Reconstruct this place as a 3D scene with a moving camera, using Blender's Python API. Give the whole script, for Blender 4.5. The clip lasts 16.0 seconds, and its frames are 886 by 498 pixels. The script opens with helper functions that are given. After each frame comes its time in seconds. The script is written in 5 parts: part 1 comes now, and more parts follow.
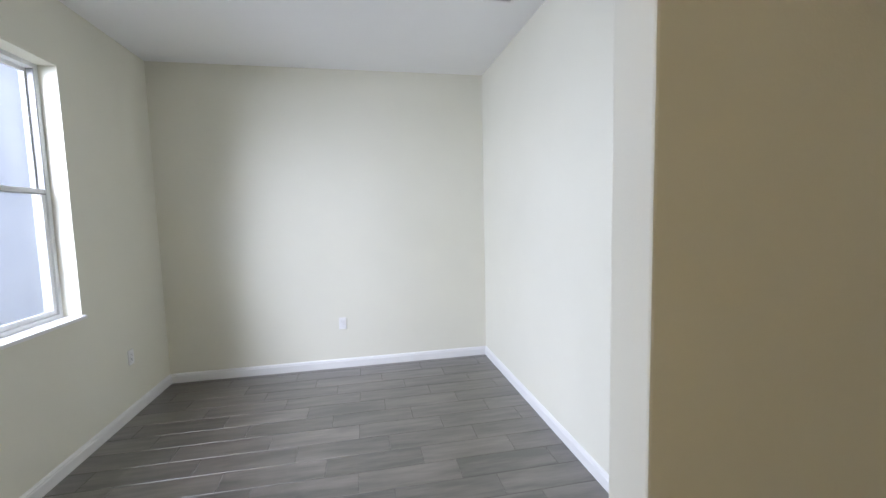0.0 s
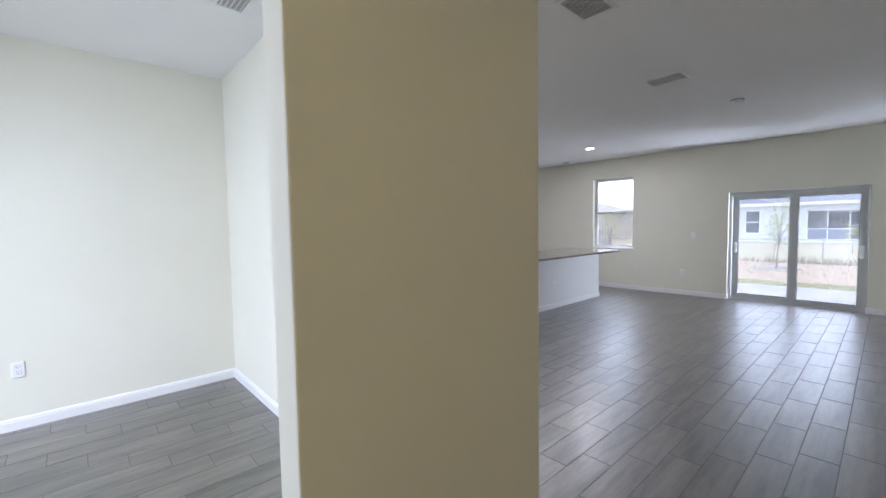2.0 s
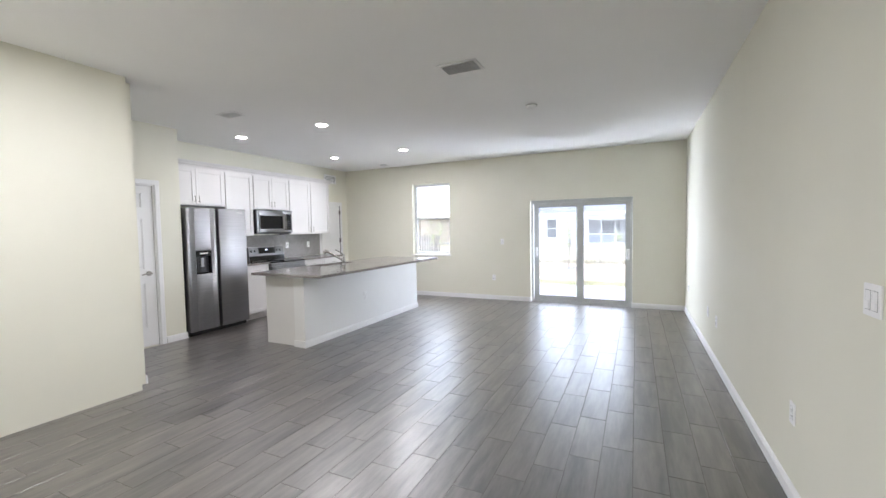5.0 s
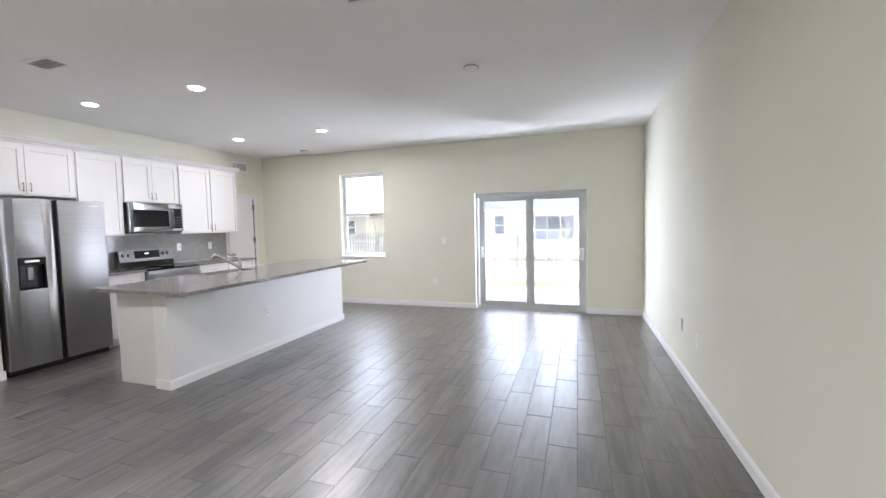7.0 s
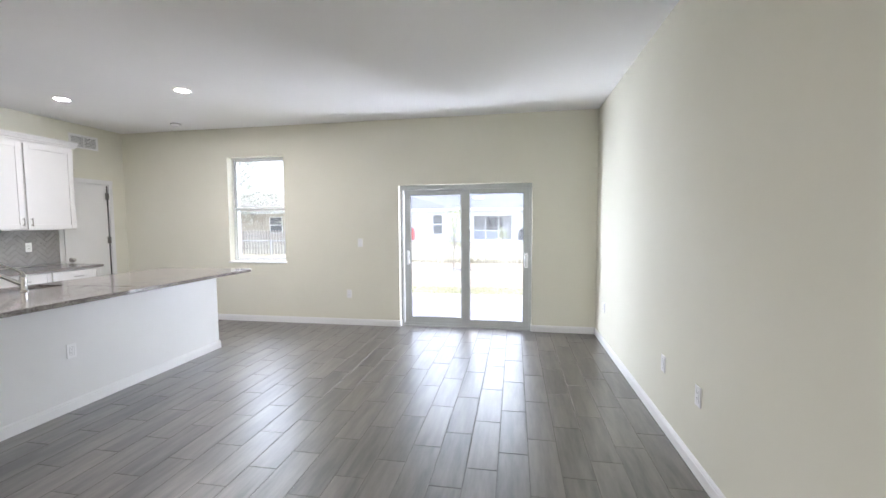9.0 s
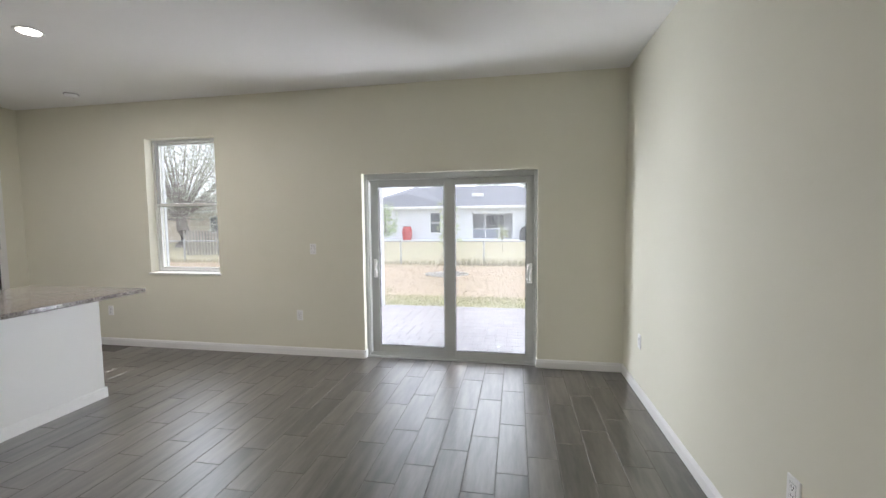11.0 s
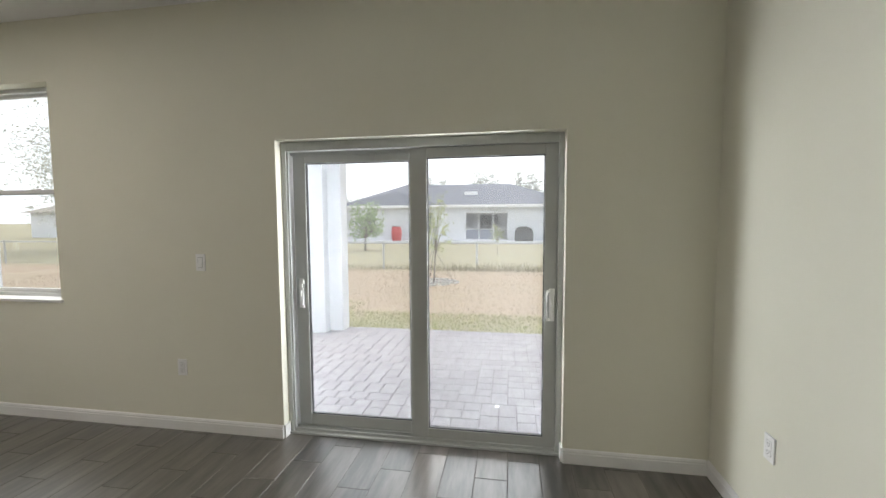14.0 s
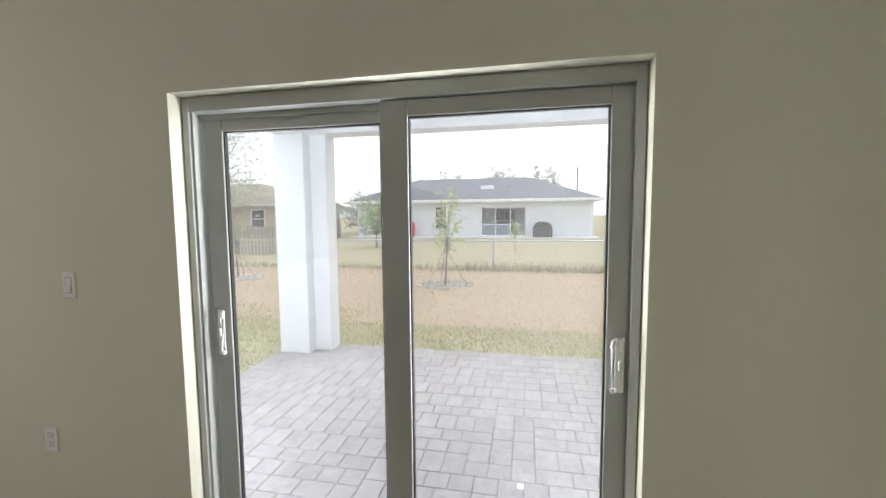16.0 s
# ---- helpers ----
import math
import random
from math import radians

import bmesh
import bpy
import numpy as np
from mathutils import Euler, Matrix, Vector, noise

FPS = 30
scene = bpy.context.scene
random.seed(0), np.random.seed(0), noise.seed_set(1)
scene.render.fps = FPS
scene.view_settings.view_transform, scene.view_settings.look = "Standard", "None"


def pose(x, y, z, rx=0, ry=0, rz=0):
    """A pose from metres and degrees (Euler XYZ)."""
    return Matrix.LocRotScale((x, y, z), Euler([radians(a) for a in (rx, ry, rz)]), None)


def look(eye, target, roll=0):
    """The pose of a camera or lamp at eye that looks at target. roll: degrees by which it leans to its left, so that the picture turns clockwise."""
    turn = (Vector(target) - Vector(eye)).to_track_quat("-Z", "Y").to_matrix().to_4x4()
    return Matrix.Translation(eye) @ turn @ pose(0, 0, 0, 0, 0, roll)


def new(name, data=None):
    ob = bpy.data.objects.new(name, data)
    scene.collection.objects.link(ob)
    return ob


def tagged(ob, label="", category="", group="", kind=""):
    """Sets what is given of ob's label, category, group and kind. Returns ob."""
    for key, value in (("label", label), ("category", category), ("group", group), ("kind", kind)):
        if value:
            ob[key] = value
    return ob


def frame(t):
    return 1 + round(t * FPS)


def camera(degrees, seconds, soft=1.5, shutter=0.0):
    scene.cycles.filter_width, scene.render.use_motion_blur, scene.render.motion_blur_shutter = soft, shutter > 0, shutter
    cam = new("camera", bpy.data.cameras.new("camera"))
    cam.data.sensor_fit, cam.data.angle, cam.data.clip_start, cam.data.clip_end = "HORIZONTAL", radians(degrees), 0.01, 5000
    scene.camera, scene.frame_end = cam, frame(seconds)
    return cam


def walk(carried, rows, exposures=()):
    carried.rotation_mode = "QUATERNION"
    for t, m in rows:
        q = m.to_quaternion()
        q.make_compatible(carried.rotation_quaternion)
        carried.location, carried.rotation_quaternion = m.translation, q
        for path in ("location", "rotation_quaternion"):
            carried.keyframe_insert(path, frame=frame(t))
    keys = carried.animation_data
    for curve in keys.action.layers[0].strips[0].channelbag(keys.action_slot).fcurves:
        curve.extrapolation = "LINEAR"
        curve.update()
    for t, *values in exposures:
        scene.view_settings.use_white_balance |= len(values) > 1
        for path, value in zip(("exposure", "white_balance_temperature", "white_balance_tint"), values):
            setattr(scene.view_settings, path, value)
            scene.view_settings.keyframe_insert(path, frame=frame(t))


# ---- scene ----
cam = camera(95.1, 16.0)
PATH = [
    (0, (0.31, 0.148, 1.476), (0.691, 2.104, 1.305), -1.4),
    (0.5, (0.257, 0.058, 1.477), (0.895, 1.947, 1.311), -1.5),
    (1, (0.248, -0.027, 1.471), (1.15, 1.751, 1.312), -1.2),
    (1.5, (0.3, -0.082, 1.458), (1.438, 1.556, 1.32), -1.1),
    (2, (0.43, -0.099, 1.446), (1.772, 1.379, 1.328), -0.9),
    (2.5, (0.582, -0.133, 1.44), (2.092, 1.174, 1.334), -0.6),
    (3, (0.749, -0.147, 1.442), (2.389, 0.993, 1.334), -0.5),
    (3.5, (0.939, -0.109, 1.44), (2.661, 0.904, 1.337), -0.5),
    (4, (1.126, -0.064, 1.438), (2.895, 0.865, 1.34), -0.5),
    (4.2, (1.173, -0.045, 1.439), (2.953, 0.863, 1.342), -0.6),
    (6.3, (2.187, 0.179, 1.452), (4.03, 0.946, 1.336), -1.3),
    (6.5, (2.292, 0.199, 1.458), (4.148, 0.934, 1.339), -1.3),
    (7, (2.581, 0.225, 1.443), (4.475, 0.858, 1.323), -1.2),
    (7.5, (2.911, 0.277, 1.444), (4.834, 0.812, 1.326), -1.0),
    (8, (3.231, 0.294, 1.44), (5.175, 0.748, 1.323), -0.8),
    (8.5, (3.568, 0.291, 1.441), (5.527, 0.68, 1.326), -0.6),
    (9, (3.891, 0.322, 1.44), (5.857, 0.669, 1.311), -0.4),
    (9.2, (4.056, 0.294, 1.463), (6.019, 0.653, 1.321), -0.4),
    (11.5, (5.495, 0.316, 1.46), (7.459, 0.664, 1.323), -0.6),
    (12, (5.719, 0.34, 1.461), (7.685, 0.681, 1.326), -0.8),
    (12.5, (5.928, 0.39, 1.462), (7.897, 0.712, 1.33), -0.8),
    (13, (6.183, 0.391, 1.43), (8.155, 0.704, 1.308), -0.6),
    (13.5, (6.519, 0.389, 1.438), (8.491, 0.701, 1.307), -0.5),
    (14, (6.874, 0.413, 1.44), (8.843, 0.735, 1.301), -0.3),
    (15, (7.495, 0.418, 1.433), (9.456, 0.784, 1.296), -0.2),
    (15.5, (7.717, 0.455, 1.445), (9.676, 0.831, 1.295), -0.4),
    (16, (7.878, 0.483, 1.459), (9.831, 0.884, 1.296), -0.5),
]
EXPOSURES = [(0, 1.08, 5800, 20), (1.5, 1.25, 5700, 20), (2.5, 1.42, 5600, 17), (4.2, 1.98, 5850, 15), (6.3, 2.02, 5950, 17), (9.2, 1.93, 6050, 16), (11.3, 1.16, 6450, 14), (12.5, 1.08, 6500, 13), (14.5, 0.79, 6800, 11), (16, 0.76, 6850, 11)]
walk(cam, [(t, look(eye, target, roll)) for t, eye, target, roll in PATH], EXPOSURES)

# ---- world, sun and large lights ----
world = bpy.data.worlds.new("overcast_sky")
scene.world = world
world.use_nodes = True
wn, wl = world.node_tree.nodes, world.node_tree.links
sky = wn.new("ShaderNodeTexSky")
sky.sky_type, sky.sun_disc = "NISHITA", False
sky.sun_elevation, sky.sun_rotation = radians(48), radians(115)
sky.dust_density, sky.air_density = 4.0, 1.0
haze = wn.new("ShaderNodeMix")
haze.data_type, haze.blend_type = "RGBA", "MIX"
haze.inputs[0].default_value = 0.72
haze.inputs[7].default_value = (12.6, 13.2, 14.1, 1)
wl.new(sky.outputs[0], haze.inputs[6])
wl.new(haze.outputs[2], wn["Background"].inputs[0])
wn["Background"].inputs[1].default_value = 0.15
sun = new("sun", bpy.data.lights.new("sun", "SUN"))
sun.data.energy, sun.data.angle, sun.data.color = 1.0, radians(14), (1, 0.96, 0.9)
sun.matrix_basis = look((0, 0, 30), (-20, 9, 0))
# added area lamps that stand in for sky light: at the sides and the outer top of the covered patio, above the kitchen
# window, and outside the half of the den window that faces away
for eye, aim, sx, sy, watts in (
        ((9.80, -0.36, 1.00), (7.2, 1.2, 2.35), 0.5, 1.7, 92),
        ((9.94, 2.60, 1.00), (7.2, 1.0, 2.35), 0.9, 1.7, 84),
        # added strip under the patio beam, brightens the floor's sheen before the door
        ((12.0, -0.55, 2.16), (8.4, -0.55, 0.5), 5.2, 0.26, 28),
        ((10.75, 5.3, 3.45), (8.2, 3.2, 0.6), 3.8, 1.7, 85),
        ((-2.6, 1.65, 2.55), (1.5, 2.3, 0.8), 1.3, 1.7, 125)):
    sl = new("sky_fill_lamp", bpy.data.lights.new("sky_fill_lamp", "AREA"))
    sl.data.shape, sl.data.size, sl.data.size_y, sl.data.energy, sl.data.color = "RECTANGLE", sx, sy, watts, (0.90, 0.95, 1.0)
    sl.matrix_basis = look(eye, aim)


# ---- materials ----
def shader(name, rough=0.5, metal=0.0, spec=0.5):
    m = bpy.data.materials.new(name)
    m.use_nodes = True
    b = m.node_tree.nodes["Principled BSDF"]
    b.inputs["Roughness"].default_value = rough
    b.inputs["Metallic"].default_value = metal
    b.inputs["Specular IOR Level"].default_value = spec
    return m, m.node_tree.nodes, m.node_tree.links, b


def coords(n, l, scale=(1, 1, 1)):
    tc, mp = n.new("ShaderNodeTexCoord"), n.new("ShaderNodeMapping")
    mp.inputs["Scale"].default_value = scale
    geo = n.new("ShaderNodeNewGeometry")
    l.new(geo.outputs["Position"], mp.inputs["Vector"])
    return mp.outputs[0]


def noise_tex(n, l, vec, scale, detail=4, rough=0.55):
    t = n.new("ShaderNodeTexNoise")
    t.inputs["Scale"].default_value, t.inputs["Detail"].default_value, t.inputs["Roughness"].default_value = scale, detail, rough
    l.new(vec, t.inputs["Vector"])
    return t.outputs["Fac"]


def ramp(n, l, fac, stops):
    r = n.new("ShaderNodeValToRGB")
    while len(r.color_ramp.elements) < len(stops):
        r.color_ramp.elements.new(0.5)
    for e, (p, c) in zip(r.color_ramp.elements, stops):
        e.position, e.color = p, (*c, 1)
    l.new(fac, r.inputs[0])
    return r.outputs[0]


def bump(n, l, b, fac, strength, dist):
    u = n.new("ShaderNodeBump")
    u.inputs["Strength"].default_value, u.inputs["Distance"].default_value = strength, dist
    l.new(fac, u.inputs["Height"])
    l.new(u.outputs[0], b.inputs["Normal"])


def mottled(name, c0, c1, scale=3.0, rough=0.5, metal=0.0, spec=0.5, grain=120.0, relief=0.0, dist=0.001, stretch=(1, 1, 1), detail=5):
    m, n, l, b = shader(name, rough, metal, spec)
    v = coords(n, l, stretch)
    l.new(ramp(n, l, noise_tex(n, l, v, scale, detail), [(0.3, c0), (0.7, c1)]), b.inputs["Base Color"])
    if relief:
        bump(n, l, b, noise_tex(n, l, v, grain, 3), relief, dist)
    return m


def tile_material(name, dark, light, streak, rough, spec=0.5):
    """Printed porcelain: long streaks along x, each piece a little lighter or darker."""
    m, n, l, b = shader(name, rough, 0, spec)
    info = n.new("ShaderNodeObjectInfo")
    geo = n.new("ShaderNodeNewGeometry")
    mp = n.new("ShaderNodeMapping")
    mp.inputs["Scale"].default_value = streak
    shift = n.new("ShaderNodeVectorMath")
    shift.operation = "MULTIPLY_ADD"
    comb = n.new("ShaderNodeCombineXYZ")
    rnd = n.new("ShaderNodeMath")
    rnd.operation = "ADD"
    l.new(info.outputs["Random"], rnd.inputs[0])
    l.new(geo.outputs["Random Per Island"], rnd.inputs[1])
    l.new(rnd.outputs[0], comb.inputs[0])
    l.new(rnd.outputs[0], comb.inputs[1])
    l.new(rnd.outputs[0], comb.inputs[2])
    l.new(comb.outputs[0], shift.inputs[0])
    shift.inputs[1].default_value = (37, 53, 11)
    l.new(geo.outputs["Position"], shift.inputs[2])
    l.new(shift.outputs[0], mp.inputs["Vector"])
    a = noise_tex(n, l, mp.outputs[0], 3.0, 8, 0.65)
    big = noise_tex(n, l, mp.outputs[0], 0.9, 2)
    mix = n.new("ShaderNodeMath")
    mix.operation = "MULTIPLY_ADD"
    l.new(a, mix.inputs[0])
    mix.inputs[1].default_value = 0.6
    half = n.new("ShaderNodeMath")
    half.operation = "MULTIPLY_ADD"
    l.new(big, half.inputs[0])
    half.inputs[1].default_value = 0.35
    tone = n.new("ShaderNodeMath")
    tone.operation = "MULTIPLY"
    frac = n.new("ShaderNodeMath")
    frac.operation = "FRACT"
    l.new(rnd.outputs[0], frac.inputs[0])
    l.new(frac.outputs[0], tone.inputs[0])
    tone.inputs[1].default_value = 0.09
    l.new(tone.outputs[0], half.inputs[2])
    l.new(half.outputs[0], mix.inputs[2])
    l.new(ramp(n, l, mix.outputs[0], [(0.41, dark), (0.66, light)]), b.inputs["Base Color"])
    bump(n, l, b, a, 0.08, 0.002)
    return m


def pane_material(name, tint=(0.72, 0.735, 0.735)):
    m = bpy.data.materials.new(name)
    m.use_nodes = True
    n, l = m.node_tree.nodes, m.node_tree.links
    n.remove(n["Principled BSDF"])
    tr, gl, lw, mx = n.new("ShaderNodeBsdfTransparent"), n.new("ShaderNodeBsdfGlossy"), n.new("ShaderNodeLayerWeight"), n.new("ShaderNodeMixShader")
    tr.inputs[0].default_value = (*tint, 1)
    gl.inputs["Roughness"].default_value = 0.02
    lw.inputs[0].default_value = 0.5
    pw, fa = n.new("ShaderNodeMath"), n.new("ShaderNodeMath")
    pw.operation, fa.operation, fa.use_clamp = "POWER", "MULTIPLY_ADD", True
    l.new(lw.outputs["Facing"], pw.inputs[0])
    pw.inputs[1].default_value = 5.0
    l.new(pw.outputs[0], fa.inputs[0])
    fa.inputs[1].default_value, fa.inputs[2].default_value = 0.9, 0.03
    l.new(fa.outputs[0], mx.inputs[0])
    # a hazy veil over the view outside is mixed into the glass
    veil, dm = n.new("ShaderNodeBsdfTranslucent"), n.new("ShaderNodeMixShader")
    veil.inputs[0].default_value = (0.92, 0.92, 0.92, 1)
    dm.inputs[0].default_value = 0.021
    l.new(tr.outputs[0], dm.inputs[1])
    l.new(veil.outputs[0], dm.inputs[2])
    l.new(dm.outputs[0], mx.inputs[1])
    l.new(gl.outputs[0], mx.inputs[2])
    l.new(mx.outputs[0], n["Material Output"].inputs[0])
    return m


def glow(name, colour, strength):
    m = bpy.data.materials.new(name)
    m.use_nodes = True
    b = m.node_tree.nodes["Principled BSDF"]
    b.inputs["Base Color"].default_value = (0.9, 0.9, 0.9, 1)
    b.inputs["Emission Color"].default_value = (*colour, 1)
    b.inputs["Emission Strength"].default_value = strength
    return m


PAINT = mottled("wall_paint", (0.755, 0.742, 0.635), (0.785, 0.772, 0.665), 1.2, 0.7, 0, 0.3, 160, 0.25, 0.0015)
CEIL = mottled("ceiling_paint", (0.90, 0.90, 0.89), (0.925, 0.925, 0.915), 1.0, 0.85, 0, 0.2, 90, 0.35, 0.002)
TRIM = mottled("white_trim_paint", (0.80, 0.80, 0.79), (0.83, 0.83, 0.82), 3, 0.4, 0, 0.5)
CABINET = mottled("white_cabinet_lacquer", (0.72, 0.705, 0.685), (0.75, 0.735, 0.715), 2, 0.38, 0, 0.5)
FLOOR = tile_material("grey_wood_look_tile", (0.013, 0.0105, 0.009), (0.148, 0.127, 0.111), (0.9, 6.5, 1), 0.34, 0.5)
glaze = FLOOR.node_tree.nodes["Principled BSDF"].inputs
glaze["IOR"].default_value = 2.0
glaze["Coat Weight"].default_value, glaze["Coat Roughness"].default_value, glaze["Coat IOR"].default_value = 0.75, 0.34, 1.65
GROUT = mottled("floor_grout", (0.15, 0.142, 0.136), (0.20, 0.192, 0.185), 30, 0.9, 0, 0.2)
# door aluminium: its backlit darkness is put into the base colour
ALU = mottled("backlit_grey_aluminium", (0.44, 0.455, 0.445), (0.48, 0.495, 0.485), 4, 0.42, 0, 0.5)
SASH = mottled("white_window_aluminium", (0.72, 0.73, 0.72), (0.76, 0.77, 0.76), 4, 0.42, 0, 0.5)
PANE = pane_material("window_glass")
BLACK = mottled("black_plastic", (0.012, 0.012, 0.013), (0.02, 0.02, 0.021), 8, 0.35)
STEEL = mottled("brushed_stainless_steel", (0.29, 0.285, 0.285), (0.335, 0.33, 0.33), 3, 0.40, 1.0, 0.5, 40, 0.05, 0.0008, (1, 1, 60))
STEEL_H = mottled("brushed_stainless_steel_across", (0.28, 0.28, 0.28), (0.33, 0.33, 0.33), 3, 0.28, 1.0, 0.5, 40, 0.05, 0.0008, (2, 60, 60))
CHROME = mottled("chrome", (0.72, 0.72, 0.72), (0.76, 0.76, 0.76), 5, 0.12, 1.0)
NICKEL = mottled("satin_nickel", (0.42, 0.40, 0.37), (0.48, 0.46, 0.43), 5, 0.3, 1.0)
GLASS_BLACK = mottled("black_glass", (0.006, 0.006, 0.007), (0.009, 0.009, 0.01), 3, 0.08, 0, 0.3)
PLATE = mottled("white_plastic", (0.86, 0.86, 0.85), (0.89, 0.89, 0.88), 5, 0.35)
GAP = mottled("grey_shadow_gap", (0.30, 0.30, 0.29), (0.36, 0.36, 0.35), 8, 0.7)
SLOT = mottled("dark_slot", (0.02, 0.02, 0.02), (0.03, 0.03, 0.03), 5, 0.6)
LAMP = glow("lamp_diffuser", (1.0, 0.93, 0.82), 14.0)
STUCCO = mottled("white_stucco", (0.64, 0.65, 0.68), (0.70, 0.71, 0.74), 2.0, 0.85, 0, 0.2, 60, 0.25, 0.0015)


def granite():
    m, n, l, b = shader("speckled_granite", 0.13, 0, 0.55)
    v = coords(n, l)
    vo = n.new("ShaderNodeTexVoronoi")
    vo.inputs["Scale"].default_value = 190
    l.new(v, vo.inputs["Vector"])
    sep = n.new("ShaderNodeSeparateColor")
    l.new(vo.outputs["Color"], sep.inputs[0])
    fine = ramp(n, l, sep.outputs[0], [(0.1, (0.07, 0.060, 0.054)), (0.3, (0.18, 0.160, 0.147)), (0.6, (0.30, 0.275, 0.255)), (0.92, (0.44, 0.41, 0.385))])
    cloud = ramp(n, l, noise_tex(n, l, v, 9, 5, 0.6), [(0.35, (0.62, 0.60, 0.58)), (0.65, (1, 1, 1))])
    mx = n.new("ShaderNodeMix")
    mx.data_type, mx.blend_type = "RGBA", "MULTIPLY"
    mx.inputs[0].default_value = 0.8
    l.new(fine, mx.inputs[6])
    l.new(cloud, mx.inputs[7])
    l.new(mx.outputs[2], b.inputs["Base Color"])
    return m


GRANITE = granite()


# ---- building blocks ----
def box(bm, x0, x1, y0, y1, z0, z1, bevel=0.0, seg=2):
    r = bmesh.ops.create_cube(bm, size=1, matrix=Matrix.LocRotScale(((x0 + x1) / 2, (y0 + y1) / 2, (z0 + z1) / 2), None, (abs(x1 - x0), abs(y1 - y0), abs(z1 - z0))))
    if bevel:
        es = list({e for v in r["verts"] for e in v.link_edges})
        bmesh.ops.bevel(bm, geom=es, offset=bevel, segments=seg, profile=0.5, affect="EDGES")
    return bm


def cyl(bm, a, b, r0, r1=None, seg=20, caps=True):
    a, b = Vector(a), Vector(b)
    q = (b - a).to_track_quat("Z", "Y")
    bmesh.ops.create_cone(bm, cap_ends=caps, segments=seg, radius1=r0, radius2=r0 if r1 is None else r1, depth=(b - a).length, matrix=Matrix.LocRotScale((a + b) / 2, q, None))
    return bm


def tube(bm, pts, r, seg=10):
    """A round rod through points, with mitred bends and closed ends."""
    pts, rings = [Vector(p) for p in pts], []
    for i, p in enumerate(pts):
        d = (pts[min(i + 1, len(pts) - 1)] - pts[max(i - 1, 0)]).normalized()
        q = d.to_track_quat("Z", "Y")
        rad = r[i] if isinstance(r, (list, tuple)) else r
        rings.append([bm.verts.new(p + q @ Vector((rad * math.cos(k * math.tau / seg), rad * math.sin(k * math.tau / seg), 0))) for k in range(seg)])
    for a, b in zip(rings, rings[1:]):
        for k in range(seg):
            bm.faces.new((a[k], a[(k + 1) % seg], b[(k + 1) % seg], b[k]))
    bm.faces.new(rings[0][::-1])
    bm.faces.new(rings[-1])
    return bm


def prism(bm, outline, axis, a, b):
    """Extrudes an outline of (u, v) along x, y or z from a to b."""
    def put(u, v, w):
        return {"x": (w, u, v), "y": (u, w, v), "z": (u, v, w)}[axis]
    lo = [bm.verts.new(put(u, v, a)) for u, v in outline]
    hi = [bm.verts.new(put(u, v, b)) for u, v in outline]
    k = len(outline)
    for i in range(k):
        bm.faces.new((lo[i], lo[(i + 1) % k], hi[(i + 1) % k], hi[i]))
    bm.faces.new(lo[::-1])
    bm.faces.new(hi)
    bmesh.ops.recalc_face_normals(bm, faces=bm.faces)
    return bm


def mesh_of(name, bm, mat, smooth=False):
    me = bpy.data.meshes.new(name)
    bm.to_mesh(me)
    bm.free()
    for one in (mat if isinstance(mat, (list, tuple)) else [mat]):
        me.materials.append(one)
    if smooth:
        me.shade_smooth()
        me.set_sharp_from_angle(angle=radians(35))
    return me


def part(name, bm, mat, parent=None, label="", smooth=False):
    """One mesh, built in world coordinates, under a thing or a part."""
    ob = new(name, mesh_of(name, bm, mat, smooth))
    if parent is not None:
        ob.parent = parent
        if parent.type == "EMPTY":
            ob.location = -parent.location
    return tagged(ob, label) if label else ob


def thing(name, base, label, category, group=""):
    return tagged(new(name), label, category, group) if base is None else placed(tagged(new(name), label, category, group), base)


def placed(ob, base):
    ob.location = base
    ob.empty_display_size = 0.1
    return ob


def structure(name, bm, mat, label, category="", smooth=False):
    return tagged(part(name, bm, mat, None, "", smooth), label, category or name.split("_")[0], "", "structure")


def B(*args, **kw):
    return box(bmesh.new(), *args, **kw)


def holed(bm, axis, c0, c1, u0, u1, z0, z1, holes):
    """A wall slab between c0 and c1 across, from u0 to u1 along, with rectangular holes (u0, u1, z0, z1)."""
    us = sorted({u0, u1, *[h[0] for h in holes], *[h[1] for h in holes]})
    for a, b in zip(us, us[1:]):
        gaps = sorted((h[2], h[3]) for h in holes if h[0] <= a and h[1] >= b)
        z = z0
        for g0, g1 in gaps + [(z1, z1)]:
            if g0 > z + 1e-6:
                if axis == "x":
                    box(bm, c0, c1, a, b, z, g0)
                else:
                    box(bm, a, b, c0, c1, z, g0)
            z = g1
    bmesh.ops.remove_doubles(bm, verts=bm.verts, dist=1e-5)
    # drop the faces that the pieces share
    bm.verts.index_update()
    seen = {}
    for f in bm.faces:
        seen.setdefault(frozenset(v.index for v in f.verts), []).append(f)
    bmesh.ops.delete(bm, geom=[f for fs in seen.values() if len(fs) > 1 for f in fs], context="FACES_ONLY")
    return bm


